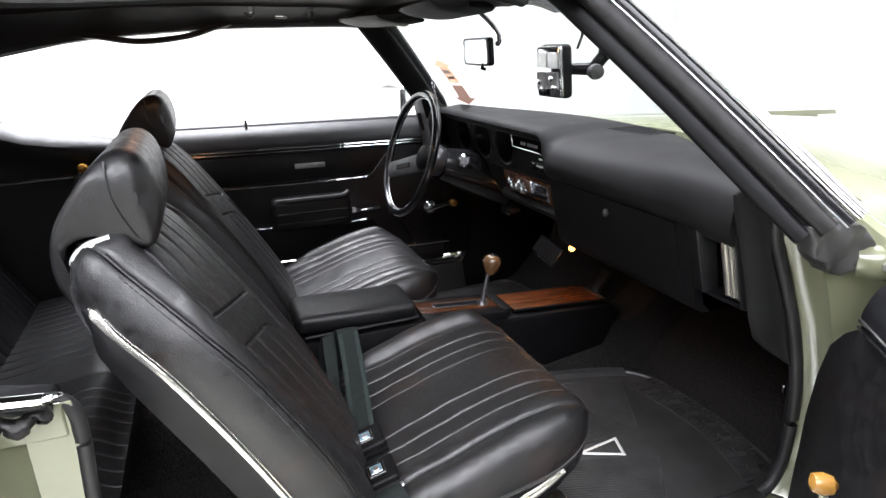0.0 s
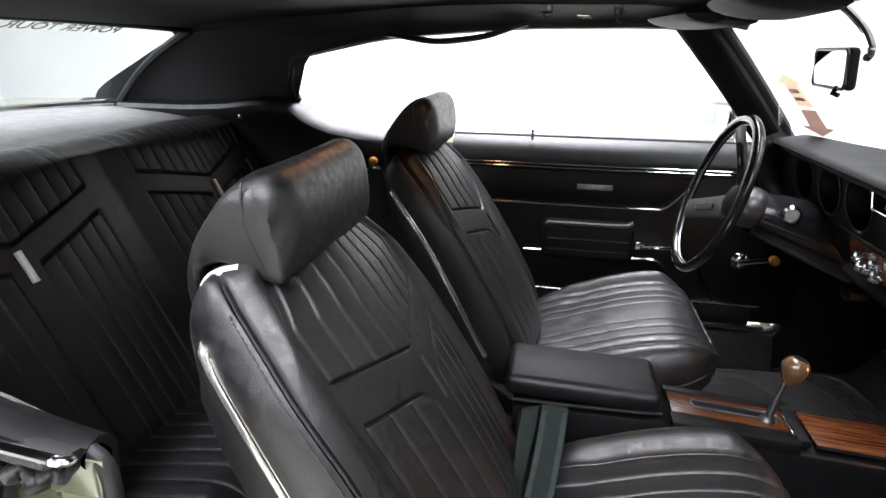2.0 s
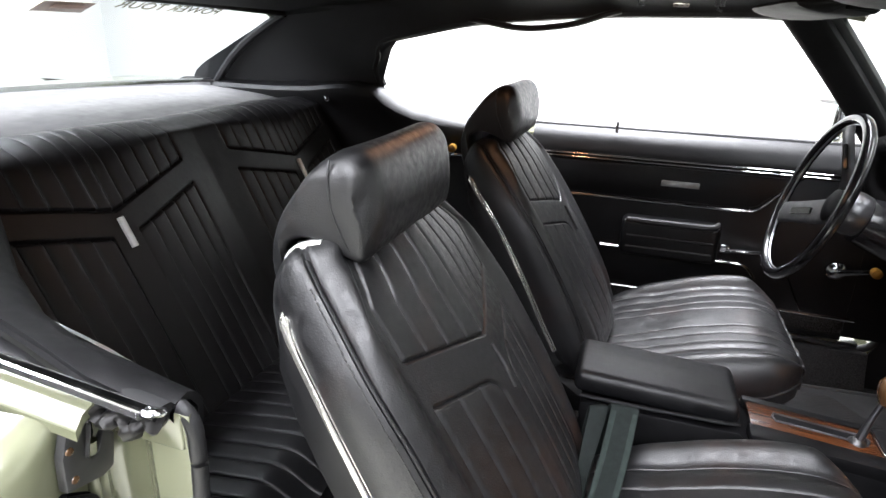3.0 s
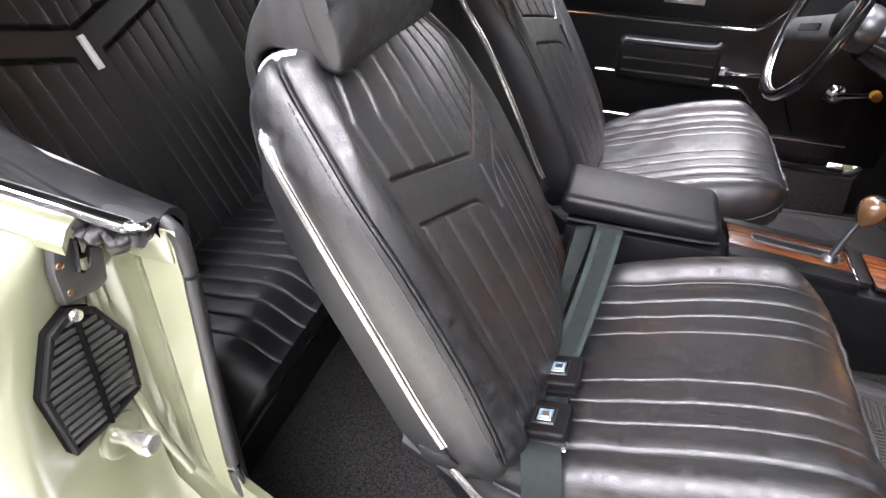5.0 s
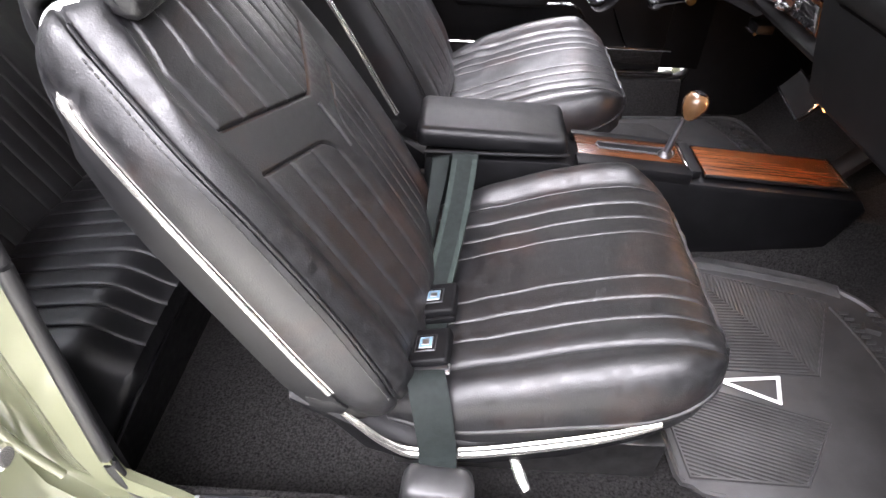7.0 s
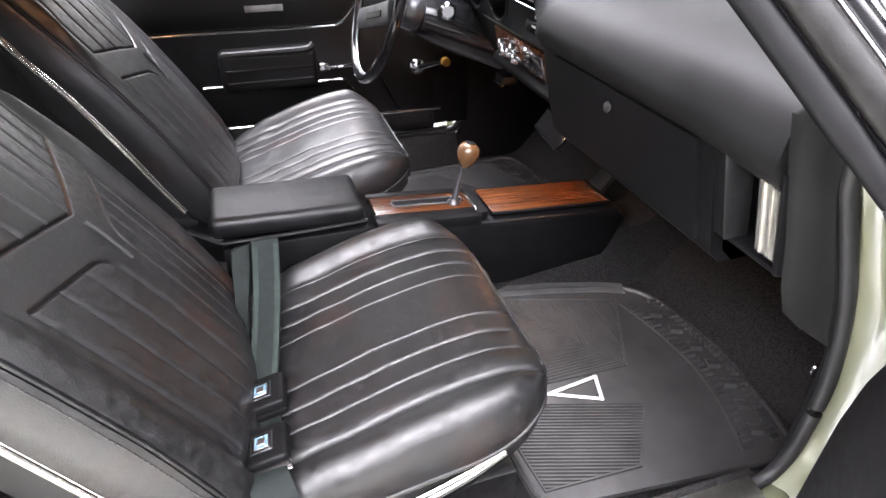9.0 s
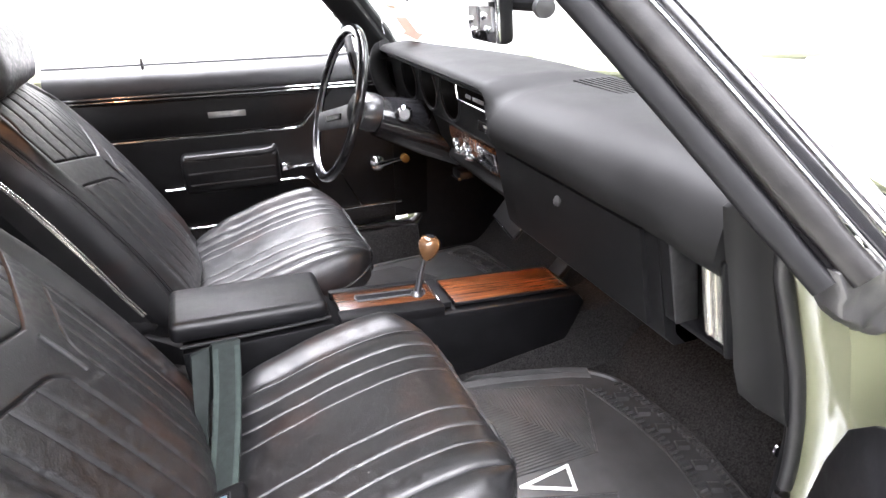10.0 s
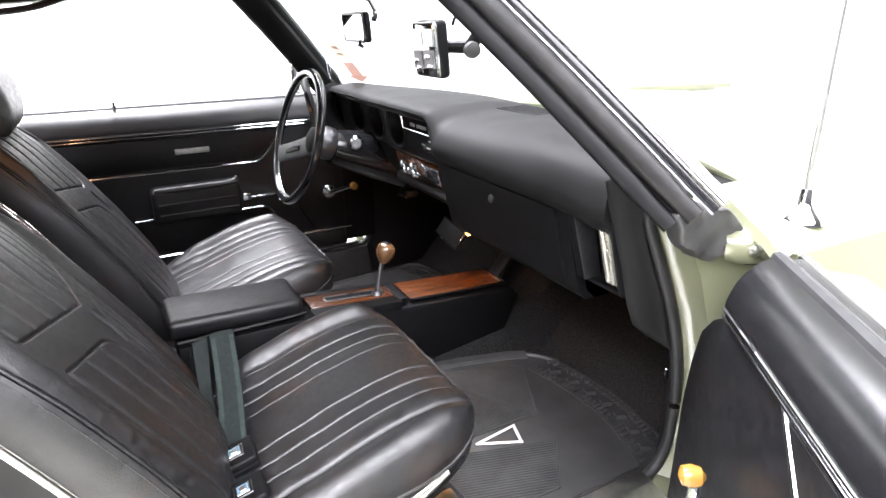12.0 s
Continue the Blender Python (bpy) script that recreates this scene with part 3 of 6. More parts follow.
# parcel shelf and rear bulkhead
rows = [[(x, y, z - 0.012 * abs(y)) for y in (-0.70, -0.4, -0.2, 0, 0.2, 0.4, 0.70)] for x, z in ((-1.575, 0.952), (-1.7, 0.968), (-1.9, 0.985), (-2.08, 0.985))]
part("parcel_shelf", sheet(rows, (0, 0, -0.02)), SHELF, car, "charcoal parcel shelf board below the rear window")
part("rear_bulkhead", box((-1.62, 0, 0.55), (0.04, 1.4, 0.75)), LINER, car)
# hood, cowl
rows = []
for x, z in ((0.555, 0.905), (0.60, 0.925), (0.75, 0.925), (1.0, 0.915), (1.4, 0.885), (1.9, 0.83), (2.3, 0.77)):
    k = 1 - smoothstep(0.5, 1.2, x)
    rows.append([(x - 0.21 * y * y * k, y, z - 0.050 * (y / 0.7) ** 2 + 0.012 * math.exp(-(y / 0.22) ** 4)) for y in [-0.710 + 1.42 * j / 24 for j in range(25)]])
part("hood", sheet(rows, (0, 0, -0.012)), PAINT, car, "pale green hood")
part("cowl", sheet([[(x - 0.27 * abs(y) ** 2, y, z) for y in [-0.73 + 1.46 * j / 16 for j in range(17)]] for x, z in ((0.36, 0.895), (0.45, 0.86), (0.60, 0.855))], (0, 0, -0.02)), PLASTIC, car, "black cowl vent panel")
for s in (1, -1):
    part("hood_gutter", box((1.32, s * 0.714, 0.835), (1.66, 0.03, 0.012), 0, 2, pose(0, 0, 0, 0, 2.0, 0)), PAINT, car)
part("front_panel", box((2.30, 0, 0.53), (0.05, 1.88, 0.46), 0.02), PAINT, car, "pale green front panel")
part("rear_panel", box((-2.90, 0, 0.62), (0.05, 1.76, 0.60), 0.02), PAINT, car, "pale green rear panel")
part("trunk_lid", sheet([[(x, y, z) for y in (-0.9, -0.3, 0.3, 0.9)] for x, z in ((-2.05, 0.97), (-2.5, 0.96), (-2.9, 0.92))], (0, 0, -0.012)), PAINT, car)


def ws(u, v):
    """A place on the windscreen: u across from -1 to 1, v up from 0 to 1."""
    base = Vector((0.42 - 0.30 * u * u, 0.70 * u, 0.905))
    top = Vector((-0.10 - 0.08 * u * u, 0.45 * u, 1.255))
    return base.lerp(top, v) + Vector((0.02, 0, 0.012)) * math.sin(math.pi * v)


windscreen = part("windscreen", skin([[ws(-1 + j / 10, i / 8) for j in range(21)] for i in range(9)]), GLASS, car, "clear windscreen")
windscreen.visible_shadow = False


def bl(u, v):
    base = Vector((-2.02 + 0.16 * u * u, 0.60 * u, 0.985))
    top = Vector((-1.60 + 0.05 * u * u, 0.54 * u, 1.213 - 0.012 * u * u))
    return base.lerp(top, v) + Vector((-0.02, 0, 0.012)) * math.sin(math.pi * v)


backlight = part("rear_window", skin([[bl(-1 + j / 10, i / 6) for j in range(21)] for i in range(7)]), TINTED, car, "tinted rear window with lettering along its top")
backlight.visible_shadow = False
part("rear_window_molding", tube([bl(-1 + j / 10, 0) for j in range(21)], 0.012, 8), CHROME, car, "bright rear window molding")
part("rear_window_seal", tube([bl(-1 + j / 10, 1) for j in range(21)], 0.008, 8), RUBBER, car, "black rear window seal")
for s in (1, -1):
    part("rear_window_seal", tube([bl(s, i / 6) for i in range(7)], 0.013, 8), RUBBER, car, "black rear window seal")


def road_wheel(x, y):
    s = 1 if y > 0 else -1
    w = part("wheel", lathe([(0.0, 0.20), (0.01, 0.325), (0.04, 0.335), (0.15, 0.335), (0.18, 0.325), (0.19, 0.20)], (x, y - s * 0.19, 0.335), (0, s, 0), 40), RUBBER, car, "black tyre")
    part("rim", lathe([(0.0, 0.20), (0.03, 0.195), (0.05, 0.12), (0.07, 0.03), (0.072, 0.001)], (x, y - s * 0.04, 0.335), (0, s, 0), 32), STEEL, w, "steel rim")


for wx in (1.35, -1.50):
    for wy in (0.90, -0.90):
        road_wheel(wx, wy)


# ---- front seats ----
REC = radians(33)
NX, NZ = math.cos(REC), math.sin(REC)


def sp(y, s, d):
    """A place on a reclined seat back: y across, s up the back, d out of its face."""
    return Vector((NX * d - NZ * s, y, NZ * d + NX * s))


UP_SEAMS = [0.0, 0.043, 0.086, 0.129, 0.172]
LOW_SEAMS = [0.03, 0.075, 0.122, 0.168]


def channel(a, seams, high, sharp=4):
    """Puffed channels between sewn seams, 0 at their crest and -high in the seam."""
    for p, q in zip(seams, seams[1:]):
        if p <= a <= q:
            return -high * abs(2 * (a - p) / (q - p) - 1) ** sharp
    return 0.0


def columns(seams, top, extra=()):
    """Places across half a panel, close together at its seams."""
    out = {0.0, top}
    for c in list(seams) + list(extra):
        for k in (-0.0075, -0.0035, -0.0012, 0, 0.0012, 0.0035, 0.0075):
            if 0 <= c + k <= top:
                out.add(round(c + k, 5))
    order = sorted(out)
    thin = [order[0]]
    for v in order[1:]:
        if v - thin[-1] > 0.0011:
            thin.append(v)
    full = []
    for p, q in zip(thin, thin[1:]):
        n = max(1, int((q - p) / 0.010 + 0.5))
        full += [p + (q - p) * k / n for k in range(n)]
    return full + [thin[-1]]


def dent(x, wide):
    return math.exp(-(x / wide) ** 2)


def back_relief(a, r):
    """Height of the sewn pattern: a across from the middle, r along the backrest, following the V."""
    inside = 1 - smoothstep(0.1715, 0.1725, a)
    h = 0.0
    if r >= 0.998:
        h = channel(a, UP_SEAMS, 0.0036, 10) * inside * smoothstep(0.998, 1.004, r)
        h -= 0.0030 * dent(a - 0.172, 0.0022) + 0.0014 * sum(dent(a - q, 0.0013) for q in UP_SEAMS)
    h -= 0.0050 * dent(r - 0.998, 0.0022) * inside
    # lower panel with a rounded inner corner
    if a < 0.058 and r > 0.904:
        edge = math.hypot(a - 0.058, r - 0.904) - 0.028
    else:
        edge = max(0.030 - a, r - 0.932)
    if a < 0.1695 and r > 0.64:
        fade = smoothstep(0.66, 0.74, r)
        h -= 0.0050 * dent(edge, 0.0022) * (fade if r < 0.9 else 1.0)
        if edge < 0:
            h += (channel(a, LOW_SEAMS, 0.0032, 10) * (1 - smoothstep(0.0, 0.006, edge + 0.006)) - 0.0012 * sum(dent(a - q, 0.0013) for q in LOW_SEAMS[1:3])) * fade
    if r <= 0.932:
        h -= 0.0030 * dent(a - 0.168, 0.0024) * smoothstep(0.62, 0.70, r)
    return h


BACK_COLS = columns(UP_SEAMS + LOW_SEAMS, 0.186, (0.037, 0.044, 0.051))


def back_section(r):
    """At r: the face's depth, the seam (half width, depth), the trim (half width, depth), the rear's depth."""
    face = lerp_table([(0.605, -0.205), (0.64, -0.165), (0.72, -0.146), (0.90, -0.137), (1.10, -0.138), (1.180, -0.145), (1.208, -0.156), (1.224, -0.174), (1.233, -0.194), (1.238, -0.212)], r)
    seam_y = lerp_table([(0.605, 0.190), (0.63, 0.226), (0.67, 0.243), (0.75, 0.248), (0.90, 0.246), (1.0, 0.243), (1.07, 0.233), (1.13, 0.214), (1.176, 0.198), (1.205, 0.187), (1.222, 0.176), (1.231, 0.163), (1.238, 0.140)], r)
    seam_d = lerp_table([(0.605, -0.232), (0.64, -0.205), (0.72, -0.182), (0.85, -0.166), (0.98, -0.162), (1.07, -0.170), (1.13, -0.180), (1.18, -0.189), (1.212, -0.194), (1.230, -0.202), (1.238, -0.212)], r)
    trim_y = lerp_table([(0.605, 0.212), (0.64, 0.246), (0.70, 0.256), (0.86, 0.256), (0.99, 0.250), (1.06, 0.240), (1.13, 0.217), (1.176, 0.200), (1.205, 0.190), (1.222, 0.179), (1.231, 0.165), (1.238, 0.142)], r)
    trim_d = lerp_table([(0.605, -0.250), (0.72, -0.259), (0.86, -0.246), (0.99, -0.238), (1.06, -0.239), (1.13, -0.250), (1.18, -0.252), (1.205, -0.246), (1.222, -0.236), (1.231, -0.228), (1.238, -0.220)], r)
    back = trim_d - lerp_table([(0.605, 0.010), (0.68, 0.030), (1.1, 0.030), (1.2, 0.012), (1.236, 0.006)], r)
    return face, seam_y, seam_d, trim_y, trim_d, back


def back_tilt(r):
    return 0.34 * smoothstep(0.70, 0.90, r) * (1 - smoothstep(1.02, 1.22, r))


def boxing_point(r, f):
    """A place on the side boxing, from the seam (0) to the trim (1)."""
    face, sy, sd, ty, td, back = back_section(r)
    return sy + (ty - sy) * f + 0.008 * math.sin(math.pi * f), sd + (td - sd) * f


def stitching_bm(side):
    """Single stitches along the seam between the face and the side boxing."""
    bm = bmesh.new()
    r = 0.66
    while r < 1.185:
        ends = []
        for q in (r, r + 0.0052):
            y, d = boxing_point(q, 0.18)
            ends.append(sp(side * (y + 0.0009), q, d + 0.0004))
        tube(ends, 0.0011, 5, bm=bm)
        r += 0.0080
    return bm


def seat_back_bm():
    rs = {0.605, 1.238}
    for i in range(101):
        rs.add(round(0.605 + 0.625 * i / 100, 4))
    rs |= {1.2335, 1.2355, 1.237}
    for i in range(12):
        rs.add(round(0.898 + 0.0032 * i, 4))
    for c in (0.932, 0.998):
        rs = {v for v in rs if abs(v - c) > 0.007}
        rs |= {round(c + k, 4) for k in (-0.0065, -0.0042, -0.0026, -0.0013, 0, 0.0013, 0.0026, 0.0042, 0.0065)}
    rows = []
    for r in sorted(rs):
        face, sy, sd, ty, td, back = back_section(r)
        flat = smoothstep(0.605, 0.66, r) * (1 - smoothstep(1.19, 1.225, r))
        tilt = back_tilt(r)
        fit_in = min(1.0, (sy - 0.042) / 0.186)
        half = []
        for a in BACK_COLS:
            d = face - 0.022 * (a / 0.16) ** 1.35 * (0.4 + 0.6 * flat) + back_relief(a, r) * flat
            half.append((a * fit_in, r + tilt * a, d))
        y0, s0, d0 = half[-1]
        # padded bolster rolling out to the seam
        for k in range(1, 11):
            f = k / 10
            half.append((y0 + (sy - 0.0025 - y0) * f, s0 + (r - s0) * f, d0 + (sd - d0) * f ** 1.6 + 0.011 * math.sin(math.pi * f) * smoothstep(0.0, 0.04, sy - y0)))
        # sunken seam with its welt
        half += [(sy - 0.0036, r, sd - 0.0030), (sy - 0.0040, r, sd - 0.0075), (sy - 0.0006, r, sd - 0.0085), (sy + 0.0022, r, sd - 0.0070)]
        for k in range(1, 9):
            y, d = boxing_point(r, k / 8)
            half.append((y, r, min(d, half[-1][2] - 0.0004)))
        y1, s1, d1 = half[-1]
        half += [(y1 - 0.003, r, d1 - 0.002), (y1 - 0.004, r, min(back, d1 - 0.006))]
        for k in range(1, 5):
            half.append((y1 * (1 - k / 4.0), r, min(back, d1 - 0.006) - 0.008 * math.sin(math.pi / 2 * k / 4)))
        rows.append([sp(y, s, d) for y, s, d in half] + [sp(-y, s, d) for y, s, d in reversed(half[1:-1])])
    return skin(rows, True, True)


HEAD_W = 0.156


def headrest_bm():
    # section from the front lip, up the face, over the top, down behind and back under the arch
    prof = [(-0.160, 1.181), (-0.138, 1.187), (-0.116, 1.210), (-0.099, 1.243), (-0.092, 1.272), (-0.099, 1.294), (-0.120, 1.304), (-0.152, 1.301), (-0.190, 1.289), (-0.228, 1.270), (-0.257, 1.245), (-0.277, 1.212), (-0.284, 1.180), (-0.274, 1.166), (-0.262, 1.192), (-0.250, 1.224), (-0.234, 1.241), (-0.206, 1.236), (-0.184, 1.214)]
    ring0 = spline([(p[0], p[1], 0) for p in prof], 4, True)
    centre = []
    for p in ring0:
        u = min(1.0, max(0.0, (-0.132 - p.x) / 0.130))
        centre.append(Vector((-0.132 - 0.130 * u, lerp_table([(0, 1.245), (0.5, 1.262), (0.8, 1.252), (1, 1.205)], u), 0)))
    rows = []
    half = [(0.0, 0), (0.04, 0), (0.08, 0), (0.105, 0)] + [(None, 90 * k / 7) for k in range(8)]
    for y, q in half:
        row = []
        for p, c in zip(ring0, centre):
            big = 0.010 + 0.030 * smoothstep(-0.165, -0.115, p.x) * smoothstep(1.165, 1.19, p.y)
            yy = y if y is not None else HEAD_W - big + big * math.sin(radians(q))
            inset = 0.0 if y is not None else min(big * (1 - math.cos(radians(q))), 0.75 * (p - c).length)
            v = p + (c - p).normalized() * inset if inset else p
            row.append((yy, v.y, v.x))
        rows.append(row)
    for k in (0.6, 0.2):
        rows.append([(HEAD_W + 0.0015 * (1 - k), c.y + (b[1] - c.y) * k, c.x + (b[2] - c.x) * k) for b, c in zip(rows[11], centre)])
    full = [[(-y, s, d) for y, s, d in row] for row in reversed(rows[1:])] + rows
    return skin([[sp(y, s + 0.0008 * math.sin(23 * y + 60 * d), d) for y, s, d in row] for row in full], True, True)


SEAT_SEAMS = [0.053, 0.096, 0.137, 0.186]
SEAT_COLS = columns(SEAT_SEAMS, 0.192)


def cushion_top(x, a):
    """Height of the cushion: x forward, a across from its middle."""
    z = lerp_table([(-0.55, 0.402), (-0.46, 0.434), (-0.345, 0.470), (-0.28, 0.492), (-0.20, 0.510), (-0.15, 0.515), (-0.11, 0.509), (-0.085, 0.497), (-0.070, 0.480)], x)
    z += 0.003 * (1 - (a / 0.19) ** 2) * smoothstep(-0.5, -0.3, x) + 0.007 * dent(a - 0.165, 0.022)
    fade = smoothstep(-0.55, -0.50, x) * (1 - smoothstep(-0.105, -0.078, x))
    h = channel(a, SEAT_SEAMS, 0.0026, 10) - 0.0016 * sum(dent(a - q, 0.0013) for q in SEAT_SEAMS[:3]) - 0.0040 * dent(a - 0.186, 0.0024)
    crease = 0.0022 * math.sin(34 * x + 9 * a) * dent(a - 0.02, 0.05) * dent(x + 0.33, 0.12) + 0.0012 * math.sin(70 * x - 40 * a) * dent(x + 0.42, 0.09)
    return z + (h + crease) * fade


def cushion_edge(x):
    """Half width of the cushion and height of its lower piped seam."""
    w = lerp_table([(-0.55, 0.222), (-0.46, 0.246), (-0.30, 0.252), (-0.20, 0.250), (-0.15, 0.242), (-0.115, 0.228), (-0.09, 0.207), (-0.078, 0.190), (-0.070, 0.165)], x)
    z = lerp_table([(-0.55, 0.368), (-0.45, 0.376), (-0.30, 0.408), (-0.23, 0.419), (-0.18, 0.428), (-0.13, 0.443), (-0.10, 0.455), (-0.070, 0.462)], x)
    return w, z


def cushion_bm():
    rows = []
    nx = 84
    for i in range(nx + 1):
        x = -0.55 + 0.48 * (1 - (1 - i / nx) ** 1.5)
        w, low = cushion_edge(x)
        g = min(1.0, (w - 0.012) / 0.192)
        sides = []
        for high, mid in ((0.028, 0.55), (0.004, 0.30)):
            half = [(a * g, cushion_top(x, a)) for a in SEAT_COLS]
            y0, z0 = half[-1]
            puff = high * smoothstep(-0.55, -0.36, x) * (1 - smoothstep(-0.16, -0.08, x))
            yc, crest = y0 + (w - y0) * mid, z0 + puff
            for k in range(1, 6):
                half.append((y0 + (yc - y0) * k / 5, z0 + puff * math.sin(math.pi / 2 * k / 5)))
            for k in range(1, 11):
                q = math.pi / 2 * k / 10
                half.append((yc + (w - yc) * math.sin(q), low + (crest - low) * math.cos(q) ** 0.75))
            half += [(w - 0.005, low - 0.003), (w - 0.007, low - 0.012), (w - 0.006, low - 0.04)]
            half += [(w * 0.6, low - 0.05), (0.0, low - 0.05)]
            sides.append(half)
        rows.append([(x, y, z) for y, z in sides[0]] + [(x, -y, z) for y, z in reversed(sides[1][1:-1])])
    last = rows[-1]
    low = cushion_edge(-0.070)[1]
    rows.append([(-0.064 + 0.0, y * 0.985, low + 0.002 + (z - low) * 0.55 if z > low else z) for x, y, z in last])
    rows.append([(-0.067, y * 0.97, low - 0.004 + (z - low) * 0.05 if z > low else z) for x, y, z in last])
    return skin(rows, True, True)


def front_seat(y0, label):
    ob = thing("front_bucket_seat", label, "car seat", "front bucket seats")
    part("seat_cushion", cushion_bm(), SEAT_VINYL, ob, "black vinyl cushion with sewn lengthwise pleats", 60)
    part("backrest", seat_back_bm(), SEAT_VINYL, ob, "black pleated vinyl backrest", 60)
    for s in (-1, 1):
        part("stitching", stitching_bm(s), THREAD, ob, "grey stitched seam")["kind"] = "stuff"
    for s in (-1, 1):
        pts = []
        for r in [0.66 + 0.0135 * i for i in range(42)]:
            face, sy, sd, ty, td, back = back_section(r)
            pts.append(sp(s * (sy - 0.0004), r, sd - 0.0042))
        part("piping", tube(pts, 0.0023, 6), SEAT_VINYL, ob, "welted seam of the backrest")
    hr = part("headrest", headrest_bm(), SEAT_VINYL, ob, "curved black vinyl head restraint", 60)
    for s in (-1, 1):
        seam = spline([(s * (HEAD_W - 0.006), 1.299, -0.126), (s * (HEAD_W - 0.0005), 1.284, -0.135), (s * (HEAD_W + 0.0005), 1.252, -0.151), (s * (HEAD_W + 0.0003), 1.214, -0.159), (s * (HEAD_W - 0.002), 1.192, -0.161)], 5)
        part("piping", tube([sp(*p) for p in seam], 0.0016, 6), SEAT_VINYL, hr, "sewn seam of the head restraint")
        part("headrest_post", tube(spline([sp(s * 0.160, 1.208, -0.243), sp(s * 0.160, 1.224, -0.236), sp(s * 0.158, 1.229, -0.214), sp(s * 0.156, 1.220, -0.186)], 5), 0.0085, 12, flat=0.8), SILVER, hr, "worn bright bracket")
        # bright trim down the side of the back, and the shell behind it
        pts = []
        for r in (1.176, 1.16, 1.13, 1.06, 0.99, 0.93, 0.86, 0.79, 0.72):
            face, sy, sd, ty, td, back = back_section(r)
            pts.append(sp(s * (ty + (0.002 if r < 1.17 else -0.003)), r, td - 0.003))
        wide = [0.0012, 0.0036, 0.0056, 0.0066, 0.0068, 0.0064, 0.0056, 0.0054, 0.0052, 0.0050] + [0.0042] * 40
        line = spline(pts, 5)
        part("back_trim", tube(line, wide[:len(line)], 8, flat=0.55, up=(0, s, 0)), CREAM, ob, "bright ivory-chrome trim strip")
        part("trim_bead", tube([p + sp(s * -0.0012, 0, 0.0070) for p in line[6:]], 0.0014, 6), CREAM, ob, "thin ivory bead beside the trim")
    for s in (-1, 1):
        pts = []
        for x in (-0.55, -0.45, -0.36, -0.28, -0.20, -0.15, -0.115, -0.09, -0.072):
            w, low = cushion_edge(x)
            pts.append((x, s * (w + 0.0005), low - 0.001))
        pts += [(-0.064, s * 0.12, 0.462), (-0.063, 0.0, 0.463)]
        part("piping", tube(spline(pts, 4), 0.0034, 8), SEAT_VINYL, ob, "piped lower cushion seam")
    edge = [(-0.0700 + 0.0012 * math.cos(70 * a), a, 0.4806 + 0.0016 * math.cos(145 * a)) for a in [-0.160 + 0.010 * i for i in range(33)]]
    part("piping", tube(edge, 0.0042, 8), SEAT_VINYL, ob, "piped front edge of the cushion")
    for off, rad, mat in ((0.0, 0.0048, CREAM), (-0.014, 0.0062, CREAM)):
        pts = [(-0.600, -0.246, 0.408), (-0.57, -0.250, 0.378 + off * 0.4), (-0.54, -0.252, 0.350 + off * 0.6), (-0.50, -0.253, 0.334 + off), (-0.41, -0.254, 0.346 + off), (-0.30, -0.254, 0.378 + off), (-0.22, -0.252, 0.404 + off * 0.7), (-0.165, -0.246, 0.420)]
        part("cushion_trim", tube(spline(pts, 5), rad, 8, flat=0.75, up=(0, 1, 0)), mat, ob, "bright ivory-chrome trim strip")
    # rear shell
    rows = []
    for r in (0.685, 0.70, 0.76, 0.85, 0.93, 1.0, 1.06, 1.12, 1.155, 1.178):
        face, sy, w, ty, td, back = back_section(r)
        w, d0 = ty + 0.001, td - 0.004
        d1 = d0 - lerp_table([(0.685, 0.040), (0.76, 0.048), (0.93, 0.046), (1.06, 0.042), (1.12, 0.032), (1.178, 0.008)], r)
        rows.append([sp(-w, r, d0), sp(-w - 0.001, r, d0 * 0.6 + d1 * 0.4), sp(-w + 0.004, r, d1), sp(-w * 0.85, r, d1 - 0.010), sp(0, r, d1 - 0.016), sp(w * 0.85, r, d1 - 0.010), sp(w - 0.004, r, d1), sp(w + 0.001, r, d0 * 0.6 + d1 * 0.4), sp(w, r, d0)])
    part("back_shell", skin(rows), SHELL, ob, "black moulded backrest shell", 50)
    rows = []
    for x, w, z0, z1 in ((-0.675, 0.240, 0.425, 0.410), (-0.62, 0.247, 0.402, 0.372), (-0.575, 0.250, 0.372, 0.312), (-0.513, 0.251, 0.330, 0.286), (-0.40, 0.252, 0.336, 0.290), (-0.28, 0.252, 0.372, 0.322), (-0.178, 0.248, 0.412, 0.372), (-0.12, 0.225, 0.420, 0.392)):
        rows.append([(x, -w, z0), (x, -w + 0.002, (z0 + z1) / 2), (x, -w + 0.010, z1), (x, w - 0.010, z1), (x, w - 0.002, (z0 + z1) / 2), (x, w, z0), (x, w * 0.93, z0 + 0.02), (x, -w * 0.93, z0 + 0.02)])
    part("seat_base", skin(rows, True, True), SHELL, ob, "black moulded seat base", 50)
    for s in (-1, 1):
        part("seat_track", box((-0.33, s * 0.19, 0.262), (0.42, 0.035, 0.09), 0.004), STEEL, ob, "steel seat track")
        part("hinge_cap", prism([(-0.640, 0.425), (-0.600, 0.418), (-0.588, 0.432), (-0.612, 0.448), (-0.645, 0.452)], 1, s * 0.2525, s * 0.258, 0.002), SHELL, ob, "black hinge cover")
    tag = [sp(0, 0.908, -0.1365), sp(0, 0.945, -0.1350), sp(0, 0.980, -0.1355)]
    part("badge_bar", tube(tag, 0.0032, 8), SPOKE, ob, "small chrome bar on the backrest")
    ob.matrix_basis = pose(0, y0, 0)
    return ob


